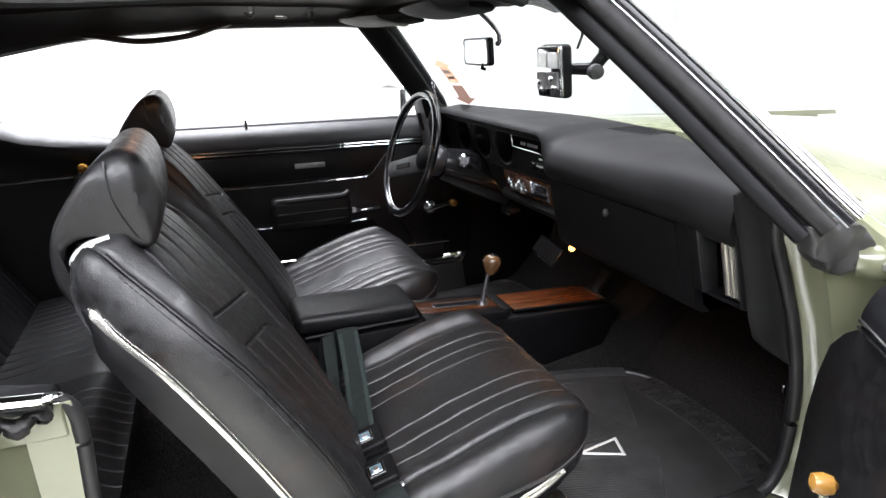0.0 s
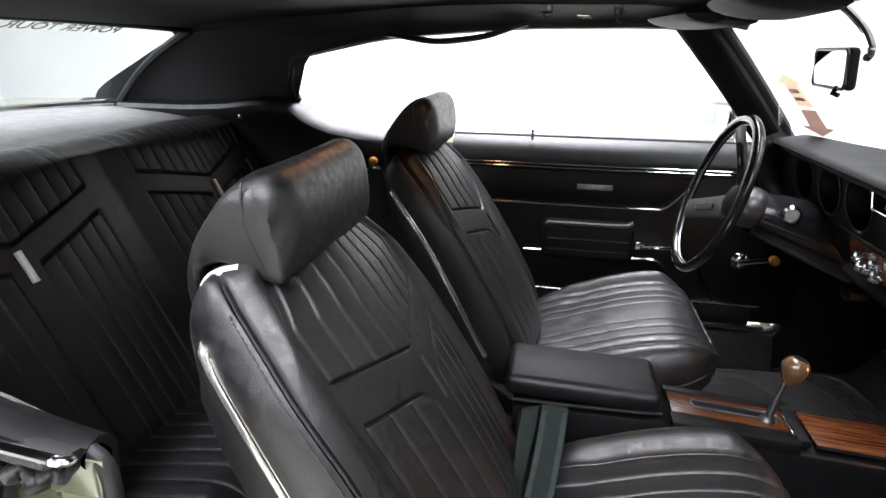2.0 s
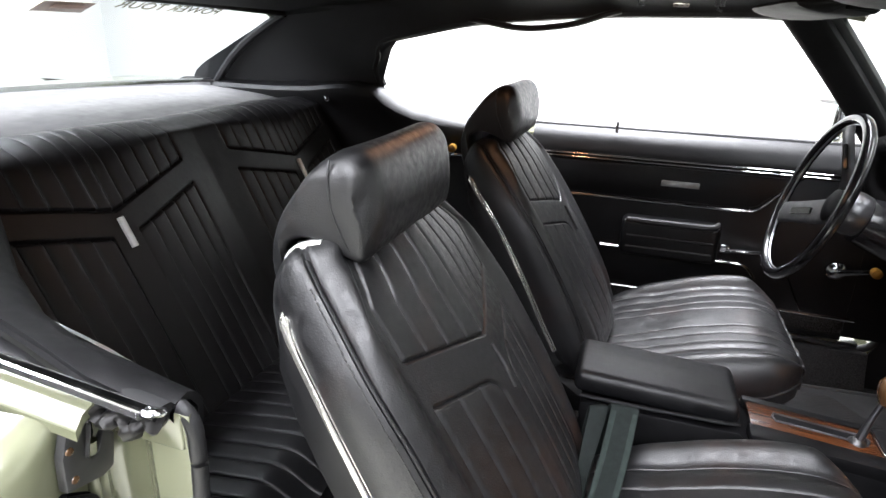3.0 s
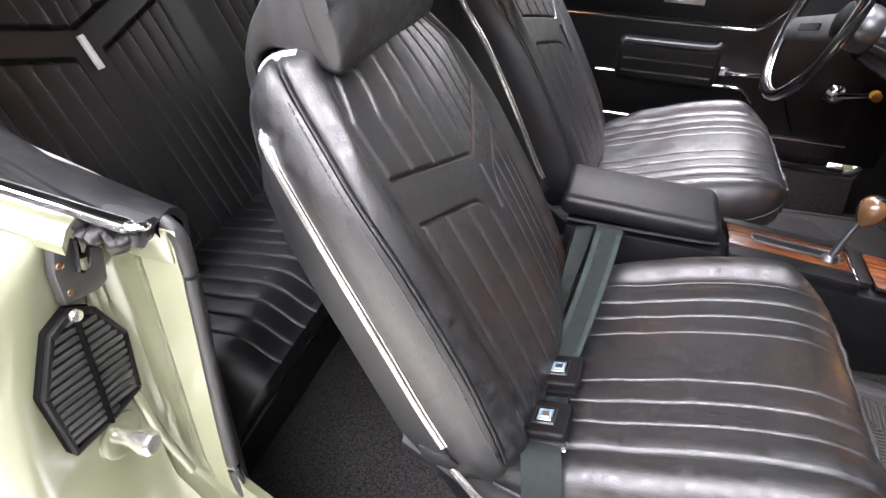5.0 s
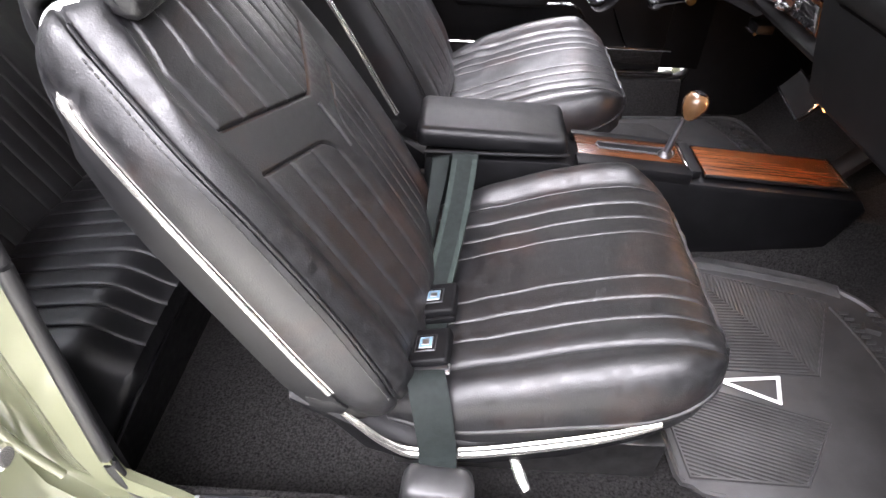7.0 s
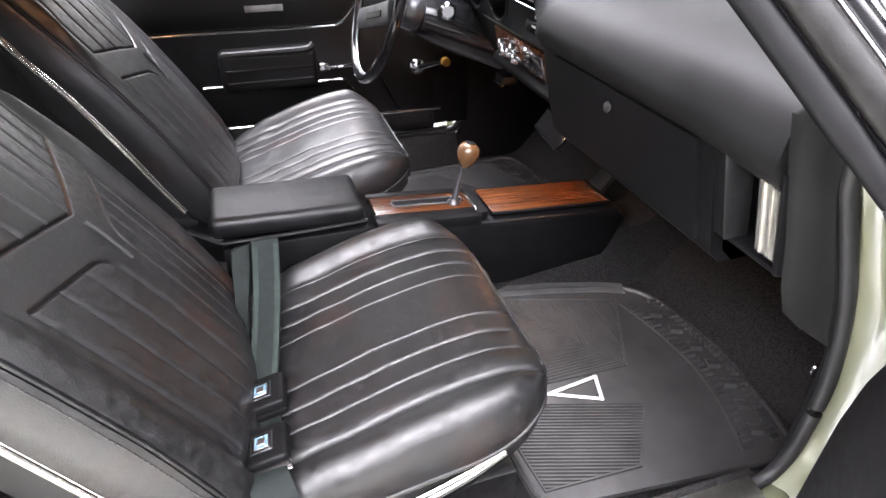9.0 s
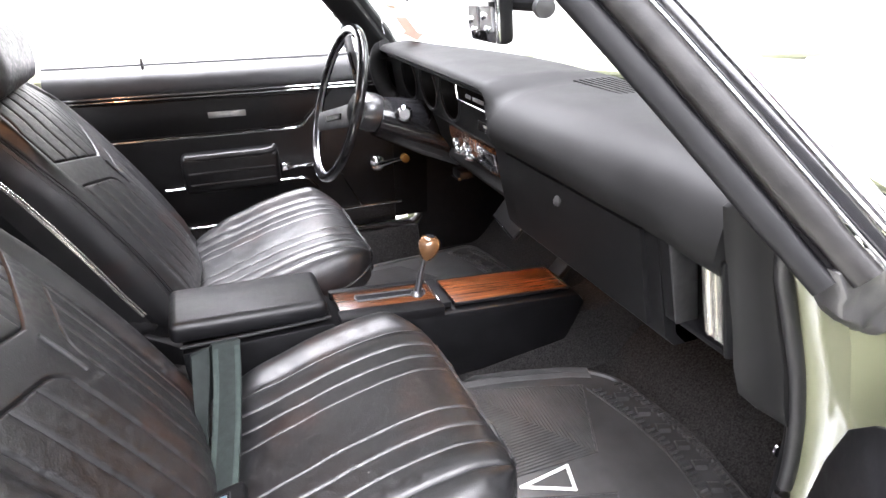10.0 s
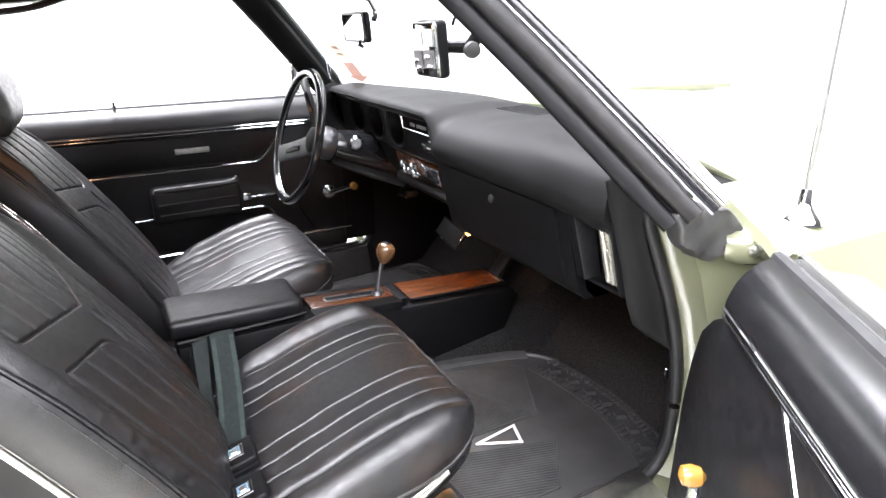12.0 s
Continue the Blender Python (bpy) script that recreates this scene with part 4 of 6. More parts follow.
seat = front_seat(-0.395, "black vinyl front passenger bucket seat with pleated cushion")
driver_seat = tagged(copy_thing(seat, pose(0, 0.395, 0)), "black vinyl driver's bucket seat with glossy worn cushion")
for ob in list(driver_seat.children):
    if ob.name.startswith("headrest"):
        ob.location = sp(0, 0.016, 0.012)
        for post in list(ob.children):
            if post.name.startswith("headrest_post"):
                bpy.data.objects.remove(post)
    elif ob.name.startswith("cushion_trim"):
        bpy.data.objects.remove(ob)


# ---- rear seat ----
REC2 = radians(27)


def rsp(y, s, d):
    c, k = math.cos(REC2), math.sin(REC2)
    return Vector((-1.215 + c * d - k * s, y, 0.43 + k * d + c * s))


R_SEAMS = [0.0] + [0.03 + 0.04 * i for i in range(6)]
R_COLS = columns(R_SEAMS, 0.37)
R_ACROSS = sorted({round(c * k + m, 5) for c in R_COLS for k in (1, -1) for m in (0.31, -0.31) if abs(c * k + m) <= 0.68 and (c * k + m) * m >= 0})


def rear_back_bm():
    rs = [0.70 * i / 80 for i in range(81)]
    for c in (0.380, 0.437):
        rs = [v for v in rs if abs(v - c) > 0.008] + [c + k for k in (-0.007, -0.0045, -0.002, 0, 0.002, 0.0045, 0.007)]
    rows = []
    for r in sorted(rs):
        turn = max(0.0, (r - 0.52) / 0.11)
        along = min(r, 0.52) + 0.11 * math.sin(turn)
        tilt = 0.288 * smoothstep(0.2, 0.36, r) * (1 - smoothstep(0.46, 0.60, r))
        ring = []
        for y in R_ACROSS:
            a = abs(abs(y) - 0.31)
            d = 0.024 - 0.020 * (a / 0.3) ** 2 - 0.11 * (1 - math.cos(turn))
            h = 0.0
            ins = 1 - smoothstep(0.2295, 0.2305, a)
            if r >= 0.437 or (r <= 0.380 and a >= 0.0295):
                h = channel(a, R_SEAMS, 0.0032, 7) * ins
                h -= 0.003 * dent(a - 0.23, 0.003)
            h -= 0.0045 * dent(r - 0.437, 0.0032) * ins
            if a > 0.0295:
                h -= 0.0045 * dent(r - 0.380, 0.0032) * ins
            edge = smoothstep(0.60, 0.68, abs(y))
            ring.append(rsp(y, along + tilt * min(a, 0.24) - 0.05 * edge * smoothstep(0.45, 0.6, r), d + h * math.cos(turn * 0.6) - 0.07 * edge))
        rows.append(ring)
    return sheet(rows, (-0.10, 0, -0.02))


RC_SEAMS = [0.0, 0.04, 0.08, 0.12, 0.16, 0.20, 0.24]
RC_COLS = columns(RC_SEAMS, 0.35)
RC_ACROSS = sorted({round(c * k + m, 5) for c in RC_COLS for k in (1, -1) for m in (0.33, -0.33) if abs(c * k + m) <= 0.68 and (c * k + m) * m >= 0})


def rear_cushion_bm():
    rows = []
    for i in range(61):
        x = -1.30 + 0.40 * i / 60
        fr = smoothstep(-1.02, -0.895, x)
        ring = []
        for y in RC_ACROSS:
            a = abs(abs(y) - 0.33)
            z = 0.44 + 0.060 * (x + 1.3) / 0.4 - 0.050 * fr ** 2.2 - 0.014 * (a / 0.3) ** 2
            z += channel(a, RC_SEAMS, 0.0024, 8) - 0.0012 * sum(dent(a - q, 0.0016) for q in RC_SEAMS)
            corner = smoothstep(0.58, 0.68, abs(y))
            z -= 0.07 * corner ** 2
            ring.append((x - 0.04 * corner ** 2 * fr, y, z))
        rows.append(ring)
    rows.append([(x + 0.004, y, z - 0.02) for x, y, z in rows[-1]])
    rows.append([(x - 0.02, y, 0.37) for x, y, z in rows[-1]])
    rows.append([(-0.96, y, 0.20) for x, y, z in rows[-1]])
    return skin(rows)


rear = thing("rear_bench_seat", "black vinyl rear bench seat with V-pleated backrests", "car seat")
part("rear_backrest", rear_back_bm(), VINYL, rear, "black pleated vinyl rear backrest", 60)
part("rear_cushion", rear_cushion_bm(), VINYL, rear, "black pleated vinyl rear cushion", 60)
part("piping", tube(spline([(-0.905 - 0.04 * smoothstep(0.58, 0.68, abs(y)) ** 2, y, 0.408 - 0.07 * smoothstep(0.58, 0.68, abs(y)) ** 2 - 0.02 * (abs(abs(y) - 0.33) / 0.3) ** 2) for y in [-0.68 + 0.04 * i for i in range(35)]], 2), 0.004, 6), VINYL, rear, "piped front edge")
for y in (-0.31, 0.31):
    part("badge_bar", tube([rsp(y, 0.362, 0.027), rsp(y, 0.422, 0.027)], 0.0068, 10), SILVER, rear, "small bright bar")


# ---- doors ----
def door(side, label, hub=(0.09, 0.565), knob=(0.175, 0.582)):
    """Built closed, with its hinge at the origin; side 1: the driver's."""
    ob = new("door")
    ob["label"] = label
    ob.parent = car
    hx, hy = 0.24, 0.875

    def put(name, bm, mat, parent=None, text="", smooth=35):
        bmesh.ops.translate(bm, vec=(-hx, -hy, 0), verts=bm.verts)
        bmesh.ops.transform(bm, matrix=Matrix.Diagonal((1, side, 1, 1)), verts=bm.verts)
        return part(name, bm, mat, parent or ob, text, smooth)

    x0, x1 = -0.80, 0.145
    xs = [x0 + (x1 - x0) * i / 24 for i in range(25)]
    prof = [(0.80, 0.895), (0.778, 0.907), (0.758, 0.907), (0.738, 0.896), (0.722, 0.878), (0.713, 0.857), (0.709, 0.840), (0.711, 0.829), (0.714, 0.815)]
    prof = [(p.x, p.y) for p in spline([(y, z, 0) for y, z in prof], 4)]
    put("upper_pad", sheet([[(x, y, z) for y, z in prof] for x in xs], (0, 0.02, -0.002)), DOOR_TOP if side < 0 else VINYL, text="black padded vinyl door top", smooth=75)
    # a thin chrome tube laid on as the highlight of the pad's crest
    put("pad_bead", tube([(x, 0.766, 0.910) for x in (x0, -0.3, x1)], 0.004, 8), CHROME, text="bright line added as the highlight along the door top")
    front = [(0.150, 0.820), (0.205, 0.785), (0.245, 0.745), (0.268, 0.68), (0.280, 0.60), (0.282, 0.35)] if side < 0 else [(0.150, 0.820), (0.150, 0.35)]
    put("door_panel", prism([(x0, 0.35), (x0, 0.82)] + front, 1, 0.718, 0.738, 0.003), VINYL, text="black vinyl door panel")
    put("door_skin", prism([(0.757, 0.345), (0.80, 0.30), (0.93, 0.26), (0.955, 0.45), (0.955, 0.72), (0.93, 0.82), (0.88, 0.88), (0.80, 0.893), (0.745, 0.88)], 0, x0 - 0.06, x1 + 0.02, 0.006), PAINT, text="pale green outer door shell")
    for z, r in ((0.832, 0.0028), (0.822, 0.0028)):
        put("chrome_strip", tube([(x, 0.709, z) for x in (x0, -0.3, 0.02, x1)], r, 8), CHROME, text="thin chrome strip")
    put("chrome_strip", tube(spline([(x0, 0.715, 0.706), (-0.5, 0.715, 0.706), (-0.19, 0.715, 0.706), (-0.145, 0.715, 0.712), (-0.12, 0.715, 0.732), (-0.09, 0.715, 0.765), (-0.04, 0.715, 0.82)], 5), 0.0045, 8), CHROME, text="thin chrome strip")
    # inset panel, raised
    put("inset_panel", prism([(x0 + 0.01, 0.715), (-0.18, 0.715), (-0.14, 0.725), (-0.06, 0.81), (x0 + 0.01, 0.815)], 1, 0.711, 0.722, 0.003), VINYL)
    put("name_plate", box((-0.355, 0.709, 0.766), (0.105, 0.006, 0.017), 0.0015), STEEL, text="small brushed nameplate")
    # armrest
    bm = box((-0.365, 0.690, 0.605), (0.275, 0.075, 0.115), 0.018, 3)
    arm = put("armrest", bm, VINYL, text="ribbed black armrest")
    for z in (0.578, 0.612):
        put("armrest_rib", tube([(-0.485, 0.652, z), (-0.245, 0.652, z)], 0.004, 6), VINYL)
    put("armrest_lip", tube(spline([(-0.49, 0.665, 0.655), (-0.37, 0.655, 0.658), (-0.26, 0.655, 0.66), (-0.235, 0.66, 0.672)], 5), 0.010, 8), VINYL)
    put("chrome_strip", tube([(-0.56, 0.716, 0.553), (-0.505, 0.716, 0.553)], 0.005, 8), CHROME)
    put("chrome_strip", tube(spline([(-0.225, 0.716, 0.545), (-0.16, 0.716, 0.545), (-0.135, 0.716, 0.535), (-0.11, 0.716, 0.505)], 5), 0.005, 8), CHROME)
    put("chrome_strip", tube(spline([(-0.03, 0.716, 0.54), (0.0, 0.716, 0.48), (0.03, 0.716, 0.425)], 5), 0.003, 8), CHROME)
    h = put("inside_handle", tube(spline([(-0.115, 0.70, 0.592), (-0.15, 0.69, 0.592), (-0.205, 0.69, 0.590)], 4), [0.009] * 4 + [0.008] * 4 + [0.011], 10, flat=0.8), CHROME, text="chrome inside door handle")
    put("handle_cup", box((-0.205, 0.708, 0.590), (0.03, 0.02, 0.026), 0.004), CHROME)
    put("window_crank", lathe([(0, 0.026), (0.012, 0.026), (0.022, 0.018), (0.026, 0.008)], (hub[0], 0.716, hub[1]), (0, -1, 0), 20), CHROME, text="chrome window crank")
    put("crank_arm", tube([(hub[0], 0.69, hub[1]), ((hub[0] + knob[0]) / 2, 0.685, (hub[1] + knob[1]) / 2), (knob[0], 0.682, knob[1])], [0.010, 0.008, 0.007], 8), CHROME)
    put("crank_knob", lathe([(-0.012, 0.006), (-0.006, 0.013), (0.006, 0.016), (0.018, 0.013), (0.022, 0.004)], (knob[0], 0.682, knob[1]), (0, -1, 0), 16), AMBER, text="amber plastic crank knob")
    put("lower_strip", tube([(x0, 0.716, 0.425), (0.17, 0.716, 0.418)], 0.005, 8), CHROME)
    put("lower_carpet", box(((x0 + x1) / 2, 0.722, 0.391), (x1 - x0, 0.012, 0.048), 0.003), CARPET)
    put("lock_pin", tube([(-0.553, 0.722, 0.90), (-0.553, 0.722, 0.932)], 0.005, 8), CHROME, text="chrome lock pin")
    put("window_felt", tube([(x0, 0.765, 0.904), (0.15, 0.765, 0.905)], 0.010, 8), RUBBER)
    put("belt_molding", tube([(x0, 0.80, 0.902), (0.16, 0.80, 0.90)], 0.008, 8), CHROME)
    return ob


d1 = door(1, "closed driver's door with black vinyl panel and chrome strips")
d1.matrix_basis = pose(0.24, 0.875, 0)
d2 = door(-1, "open pale green passenger door with black vinyl inner panel", (0.085, 0.535), (0.070, 0.618))
d2.matrix_basis = pose(0.289, -0.944, -0.04, 0, 0, 54)


# ---- dashboard ----
dash = thing("dashboard", "black padded dashboard with round gauge pods and walnut trim", "dashboard")


def dash_rows(y):
    """Section of the pad at y: from the windscreen base over the top to the lower face (x, z)."""
    side = smoothstep(0.55, 0.72, abs(y))
    b = smoothstep(-0.135, -0.095, y)
    deep = max(0.42 - 0.28 * (y / 0.7) ** 2, 0.215)
    z = 0.948 + 0.010 * b - (0.03 if y > 0 else 0.012) * side
    lip = 0.075 + 0.01 * side
    top = deep - 0.05
    full = [(deep, z - 0.020)] + [(top - (top - lip) * math.sin(q) ** 0.68, z + 0.004 - 0.088 * (1 - math.cos(q) ** 0.68)) for q in [radians(v) for v in (0, 8, 24, 42, 58, 72, 83, 90)]] + [(lip + 0.014, z - 0.104)]
    thin = [(deep, z - 0.025), (deep - 0.08, z), ((deep + lip) / 2, z + 0.006), (lip + 0.05, z + 0.002), (lip + 0.016, z - 0.003), (lip + 0.004, z - 0.010), (lip + 0.002, z - 0.017), (lip + 0.008, z - 0.023), (lip + 0.035, z - 0.026), (lip + 0.06, z - 0.028)]
    return [(p[0] + (q[0] - p[0]) * b, p[1] + (q[1] - p[1]) * b) for p, q in zip(full, thin)]


ys = [-0.704 + 1.419 * j / 90 for j in range(91)]
part("dash_pad", sheet([[(x, y, z) for x, z in dash_rows(y)] for y in ys], (0.02, 0, -0.015)), PAD, dash, "black grained dash pad", 55)


def pad_z(x, y):
    """Height of the pad's top at a place."""
    line = dash_rows(y)
    for (xa, za), (xb, zb) in zip(line, line[1:]):
        if xb <= x <= xa:
            return za + (zb - za) * (xa - x) / max(xa - xb, 1e-6)
    return line[0][1]


# defroster slots in the pad towards the windscreen: solid black strips for their shade
for k in range(7):
    x = 0.262 + 0.013 * k
    part("defroster_slot", box((x, -0.21, pad_z(x, -0.21) - 0.0011), (0.004, 0.15, 0.004), 0.0005, 1), SLOT, dash, "narrow black strip painted as a defroster slot's shade")
# glove box side: face panel
rows = [[(x, y, z) for y in (-0.60, -0.45, -0.3, -0.15, -0.125)] for x, z in ((0.098, 0.845), (0.108, 0.80), (0.122, 0.74), (0.140, 0.675), (0.16, 0.655), (0.24, 0.655))]
part("lower_face", sheet(rows, (0.02, 0, 0)), PLASTIC, dash, "black lower dash face")
rows = [[(x - 0.008, y, z) for y in (-0.572, -0.45, -0.3, -0.19)] for x, z in ((0.098, 0.838), (0.108, 0.80), (0.122, 0.74), (0.138, 0.682))]
glove = part("glove_box_door", sheet(rows, (0.008, 0, 0)), PLASTIC, dash, "black glove box door")
part("glove_lock", lathe([(0, 0.009), (0.003, 0.009), (0.005, 0.006), (0.006, 0.002)], (0.097, -0.365, 0.805), (-1, 0, 0.2), 16), DARKPLASTIC, glove, "chrome push lock")
# end cap with air vent
rows = []
for z, xl, yl, xr in ((0.948, 0.105, -0.720, 0.125), (0.92, 0.080, -0.704, 0.128), (0.88, 0.088, -0.708, 0.138), (0.84, 0.100, -0.711, 0.146), (0.77, 0.124, -0.713, 0.178), (0.70, 0.143, -0.715, 0.212), (0.655, 0.162, -0.716, 0.232), (0.630, 0.190, -0.718, 0.240), (0.615, 0.22, -0.72, 0.243)):
    row = []
    for k in range(9):
        f = k / 8
        bulge = 0.010 * math.sin(math.pi * f) ** 0.6 + 0.004 * dent(f - 0.88, 0.05)
        row.append((xl + (xr - xl) * f - bulge * 0.8, yl + (-0.741 - yl) * f - bulge * 0.6, z - 0.02 * f * (z < 0.66)))
    rows.append(row)
part("dash_end", sheet(rows, (0.03, 0.015, 0)), PAD, dash, "black dash end moulding")
vent = part("side_vent", prism([(0.160, 0.855), (0.190, 0.705), (0.215, 0.70), (0.185, 0.86)], 1, -0.708, -0.600, 0.003), PLASTIC, dash, "black side air vent")
for y0, y1, mat, dx in ((-0.622, -0.600, PLASTIC, 0.0), (-0.6255, -0.622, SPOKE, -0.002), (-0.712, -0.706, PLASTIC, 0.0)):
    part("vent_jamb", prism([(0.092 + dx, 0.852), (0.132 + dx, 0.712), (0.168, 0.712), (0.136, 0.852)], 1, y0, y1, 0.002), mat, vent)
for z0, z1, x in ((0.850, 0.862, 0.096), (0.706, 0.714, 0.136)):
    part("vent_sill", box((x + 0.025, -0.655, (z0 + z1) / 2), (0.04, 0.108, z1 - z0), 0.003), PLASTIC, vent)
flap = part("vent_flap", prism([(0.106, 0.844), (0.140, 0.722), (0.146, 0.722), (0.112, 0.844)], 1, -0.703, -0.664, 0.001), CREAM, vent, "bright vent flap")
for y in (-0.672, -0.684, -0.696):
    part("flap_rib", tube([(0.105, y, 0.842), (0.139, y, 0.724)], 0.0022, 6), CREAM, flap)
# instrument cluster: a sloping face with three deep round pods under the lip of the pad


def cluster_x(z):
    return 0.112 + 0.16 * (0.94 - z)


PODS = ((0.446, 0.520, 0.372), (0.298, 0.372, 0.228), (0.158, 0.228, 0.088))
for y, hi, lo in PODS:
    rows = []
    n = 40
    for r, deep in ((None, 0.0), (0.0575, 0.0), (0.055, 0.004), (0.050, 0.030), (0.046, 0.062)):
        row = []
        for k in range(n):
            q = 2 * math.pi * k / n
            cy, cz = math.cos(q), math.sin(q)
            if r is None:
                f = min((hi - y if cy > 0 else y - lo) / max(abs(cy), 1e-6), (0.0605 if cz > 0 else 0.066) / max(abs(cz), 1e-6))
                row.append((y + f * cy, 0.880 + f * cz, 0))
            else:
                row.append((y + r * cy, 0.880 + r * cz, deep))
        rows.append([Vector((cluster_x(z) + d, yy, z - 0.16 * d)) for yy, z, d in row])
    pod = part("gauge_pod", skin(rows, True), PLASTIC, dash, "deep round gauge pod")
    part("pod_rim", tube([(cluster_x(0.880 + 0.0575 * math.sin(q)) - 0.001, y + 0.0575 * math.cos(q), 0.880 + 0.0575 * math.sin(q)) for q in [2 * math.pi * k / 40 for k in range(40)]], 0.0035, 8, True), VINYL, pod, "rounded rim of the pod")
    part("dial", lathe([(0, 0.046), (0.003, 0.046)], (0.183, y, 0.871), (-1, 0, -0.16), 28), GLOSS, pod, "black dial")
    part("needle", box((0.178, y - 0.008, 0.876), (0.001, 0.003, 0.032), 0, 1, pose(0, 0, 0, 35, 0, 0)), WHITE, pod)
for y0, y1 in ((-0.105, 0.088), (0.520, 0.60)):
    part("cluster_face", sheet([[(cluster_x(z), y, z) for y in (y0, y1)] for z in (0.814, 0.86, 0.9405)], (0.01, 0, 0)), PLASTIC, dash, "black instrument cluster face")
part("cluster_end", tube(spline([(0.10, 0.585, 0.942), (0.088, 0.615, 0.925), (0.086, 0.630, 0.88), (0.105, 0.625, 0.82), (0.13, 0.60, 0.785)], 5), 0.026, 12), PAD, dash, "rounded black end of the cluster hood")
part("lower_cluster_panel", sheet([[(x, y, z) for y in (-0.10, 0.15, 0.40, 0.60)] for x, z in ((0.140, 0.815), (0.136, 0.808), (0.150, 0.755), (0.180, 0.715), (0.25, 0.70))], (0.01, 0, 0)), PLASTIC, dash, "black lower cluster panel")
part("radio_panel", prism([(0.124, 0.808), (0.136, 0.752), (0.15, 0.752), (0.14, 0.808)], 1, -0.098, 0.170, 0.001), WOOD, dash, "walnut veneer radio panel")
for y, z in ((0.105, 0.782), (0.088, 0.768), (0.062, 0.772), (0.045, 0.785), (0.030, 0.768)):
    part("control_knob", lathe([(0, 0.011), (0.006, 0.012), (0.016, 0.0105), (0.022, 0.009), (0.024, 0.004)], (0.130, y, z), (-1, 0, 0.2), 14), CHROME, dash, "chrome control knob")
radio = part("radio", prism([(0.121, 0.802), (0.131, 0.758), (0.15, 0.758), (0.14, 0.802)], 1, -0.085, 0.008, 0.002), CHROME, dash, "chrome-faced radio")
part("radio_dial", prism([(0.1195, 0.797), (0.1245, 0.778), (0.13, 0.778), (0.125, 0.797)], 1, -0.075, -0.005, 0.001), GLOSS, radio)
for k in range(5):
    part("radio_button", box((0.1245, -0.012 - 0.014 * k, 0.768), (0.008, 0.010, 0.008), 0.001, 1), GLOSS, radio)
for y, w, z in ((-0.045, 0.016, 0.868), (-0.035, 0.030, 0.848), (-0.052, 0.012, 0.849)):
    part("control_mark", box((cluster_x(z) - 0.001, y, z), (0.002, w, 0.004)), WHITE, dash)
part("control_slot", box((cluster_x(0.845), -0.04, 0.845), (0.004, 0.10, 0.022), 0.001), GLOSS, dash)
part("lower_pad", tube([(0.16, 0.20, 0.728), (0.150, 0.0, 0.732), (0.145, -0.125, 0.735)], 0.022, 12, flat=0.8), PAD, dash, "black padded lower dash edge")
badge = part("badge", prism([(cluster_x(0.917) - 0.003, 0.917), (cluster_x(0.884) - 0.003, 0.884), (cluster_x(0.884) + 0.004, 0.884), (cluster_x(0.917) + 0.004, 0.917)], 1, -0.073, 0.100, 0.001), SLOT, dash, "black dash badge in a chrome frame")
for z in (0.918, 0.884):
    part("frame_bar", tube([(cluster_x(z) - 0.004, -0.074, z), (cluster_x(z) - 0.004, 0.101, z)], 0.0024, 8), CHROME, badge, "chrome frame bar")
for y in (-0.074, 0.101):
    part("frame_bar", tube([(cluster_x(0.918) - 0.004, y, 0.918), (cluster_x(0.884) - 0.004, y, 0.884)], 0.0024, 8), CHROME, badge, "chrome frame bar")
for k in range(2):
    part("badge_bar", box((cluster_x(0.900) - 0.0045, 0.036 - 0.050 * k, 0.900), (0.002, 0.026 + 0.026 * k, 0.008), 0.0005, 1), GREY, badge)
part("column_shroud", lathe([(0, 0.052), (0.06, 0.062), (0.14, 0.074), (0.25, 0.085)], (0.0, 0.365, 0.80), (0.95, 0, -0.30), 24), GLOSS, dash, "gloss black steering column")
part("ignition_lock", lathe([(0, 0.02), (0.02, 0.02), (0.028, 0.014)], (0.06, 0.312, 0.815), (-0.3, -0.95, 0.1), 16), CHROME, dash, "chrome ignition lock")

# ---- steering wheel ----
wheel = thing("steering_wheel", "black three-spoke steering wheel with brushed metal spokes", "steering wheel")
WC, WA = Vector((-0.10, 0.367, 0.838)), Vector((-0.953, 0, 0.30))
WU, WV = Vector((0.30, 0, 0.953)), Vector((0, 1, 0))
part("rim", tube([WC + 0.187 * (math.cos(a) * WU + math.sin(a) * WV) for a in [2 * math.pi * i / 72 for i in range(72)]], 0.0125, 12, True, up=WA), GLOSS, wheel, "gloss black rim")
part("rim_ring", tube([WC - WA * 0.002 + 0.176 * (math.cos(a) * WU + math.sin(a) * WV) for a in [2 * math.pi * i / 72 for i in range(72)]], 0.0028, 8, True, up=WA), STEEL, wheel, "bright inner ring of the rim")
part("hub", lathe([(-0.150, 0.036), (-0.120, 0.044), (-0.09, 0.050), (-0.07, 0.048), (-0.056, 0.040), (-0.052, 0.02)], WC, WA, 28), SPOKE, wheel, "brushed metal hub cone")
part("horn_button", lathe([(-0.052, 0.040), (-0.040, 0.038), (-0.034, 0.026), (-0.033, 0.004)], WC, WA, 24), PLASTIC, wheel, "black horn button")
